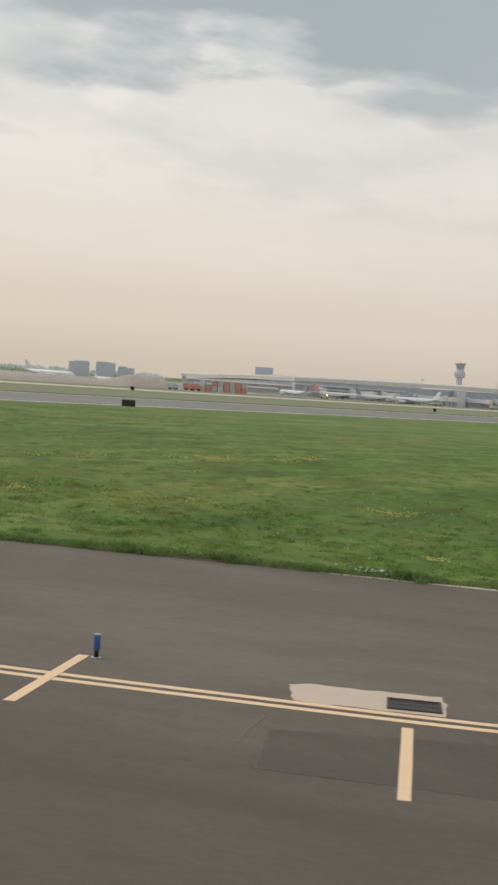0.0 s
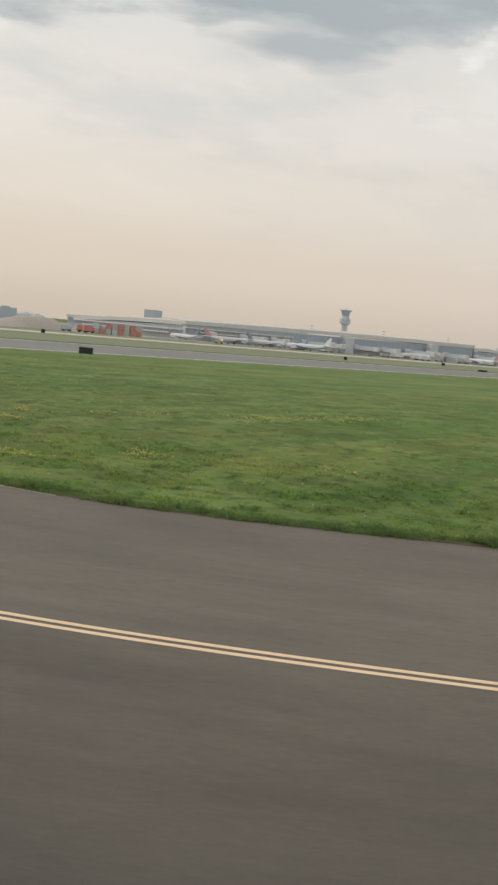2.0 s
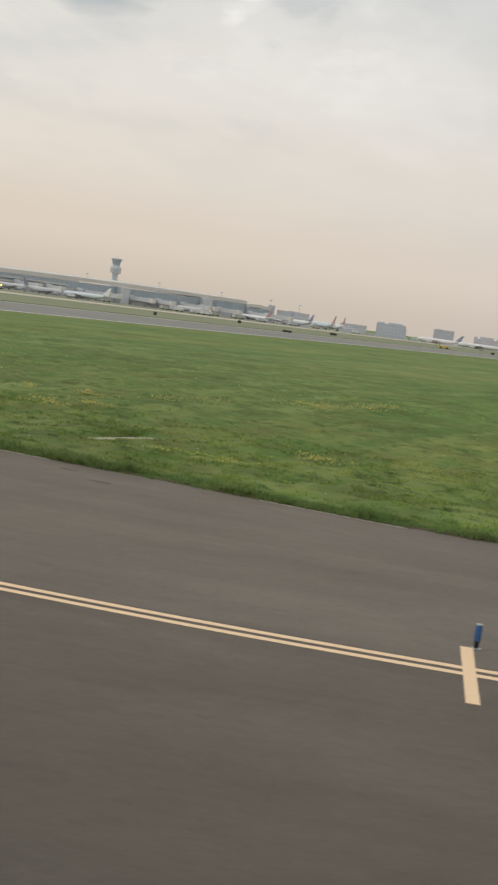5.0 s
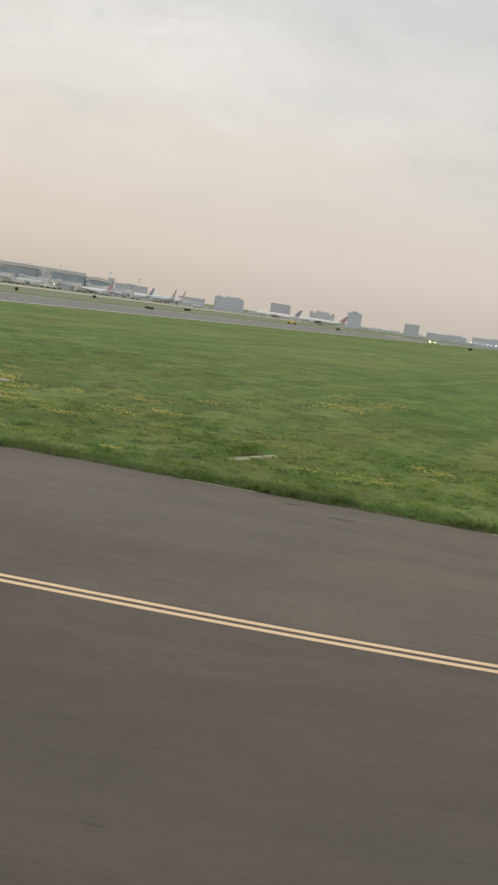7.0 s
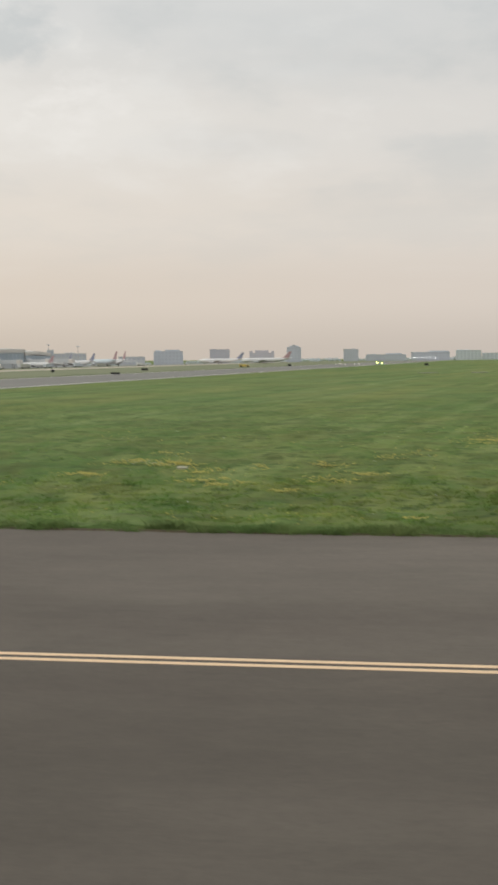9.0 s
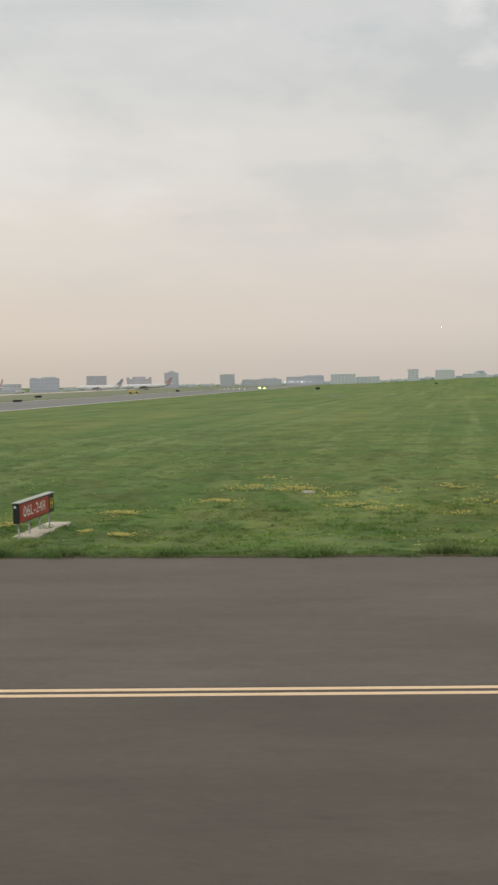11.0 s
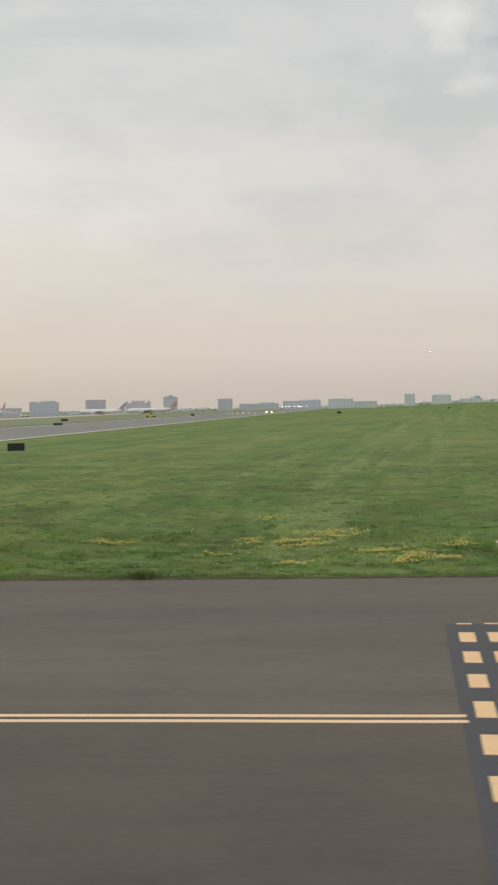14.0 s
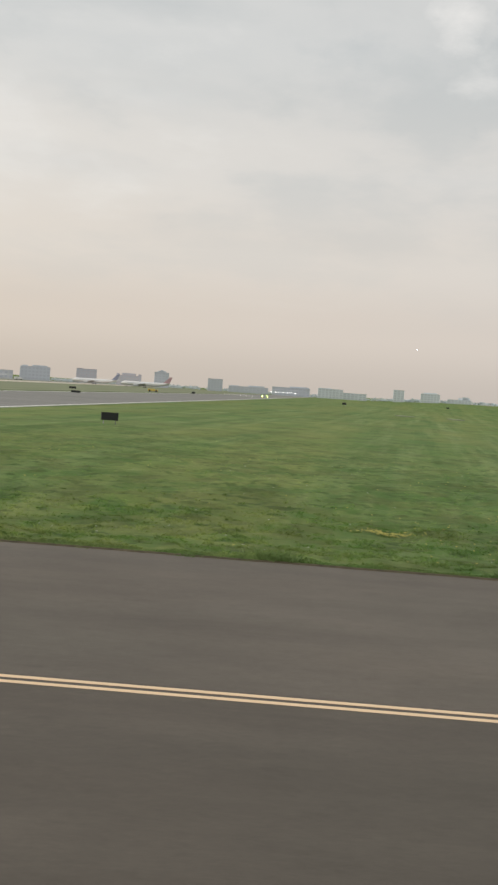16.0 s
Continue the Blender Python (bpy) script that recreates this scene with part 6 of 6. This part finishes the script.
# ---- airliner on approach, far off ----
def approach_plane():
    t = thing("distant_airliner", (265, 3490, 145.5), "tiny white airliner with bright landing lamp in the sky", "aircraft")
    t.scale = (0.45, 0.45, 0.45)
    bm = bmesh.new()
    lathe(bm, [(0.2, -16), (1.4, -12), (1.9, 8), (0.8, 16), (0.1, 18)], 10, pose(0, 0, 0, 90))
    part("fuselage", bm, WHITE_BODY, t)
    for s in (-1, 1):
        bm = bmesh.new()
        wing_panel(bm, (-2, 0, 0), (4, s * 15, 0.6), 5, 1.6, 0.6)
        part("wing", bm, BELLY, t).matrix_local = pose(0, 0, 0, 0, 0, 90)
    bm = bmesh.new()
    lathe(bm, [(0.3, -0.6), (1.7, 0.0), (0.3, 0.6)], 10, pose(0, -16.5, -1.0, 90))
    part("landing_lamp", bm, make_lamp("landing_lamp", (1, 0.97, 0.9), 8.0), t, "bright landing lamp")
    return t


approach_plane()


# ---- far woods ----
def woods(name, spots, label):
    """Low tree tops far off: short trunks and crowns of many small leaf clumps, one object."""
    v, f, mats = [], [], []
    for x, y, r, h in spots:
        gz = ground_z(x, y)
        i = len(v)
        for k in range(4):
            v.append((x + 0.3 * math.cos(k * 1.57), y + 0.3 * math.sin(k * 1.57), gz - 0.5))
        v.append((x, y, gz + h * 0.7))
        for k in range(4):
            f.append((i + k, i + (k + 1) % 4, i + 4))
            mats.append(1)
        for _ in range(46):
            a, b, q = rng.uniform(0, 6.283), rng.uniform(-0.35, 1.0), rng.uniform(0.45, 1.0)
            cx_, cy_, cz_ = x + r * q * math.cos(a) * math.sqrt(max(0.05, 1 - b * b)), y + r * q * math.sin(a) * math.sqrt(max(0.05, 1 - b * b)), gz + h * 0.55 + h * 0.45 * b * q
            s = r * rng.uniform(0.16, 0.34)
            i = len(v)
            for k in range(3):
                v.append((cx_ + s * rng.normal(), cy_ + s * rng.normal(), cz_ + s * rng.normal() * 0.7))
            f.append((i, i + 1, i + 2))
            mats.append(0)
    me = bpy.data.meshes.new(name)
    me.from_pydata(v, [], f)
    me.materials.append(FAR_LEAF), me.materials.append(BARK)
    me.polygons.foreach_set("material_index", mats)
    return tagged(new(name, me), label, "trees", kind="stuff")


spots = [(x + rng.normal(0, 3), 1450 + rng.uniform(-60, 120), rng.uniform(3, 6), rng.uniform(1.6, 3.2)) for x in np.arange(-330, 420, 4.2)]
spots += [(x + rng.normal(0, 3), 1250 + rng.uniform(-20, 40), rng.uniform(2.5, 4), rng.uniform(1.6, 2.8)) for x in np.arange(-420, -180, 6)]
for k in range(150):
    turn, reach = radians(rng.uniform(43, 60)), rng.uniform(1400, 1650)
    spots.append((68 - reach * math.sin(turn), 12 + reach * math.cos(turn), rng.uniform(4, 8), rng.uniform(5.0, 9.0)))
woods("far_woods", spots, "low line of trees along the horizon, leaves paled for haze")
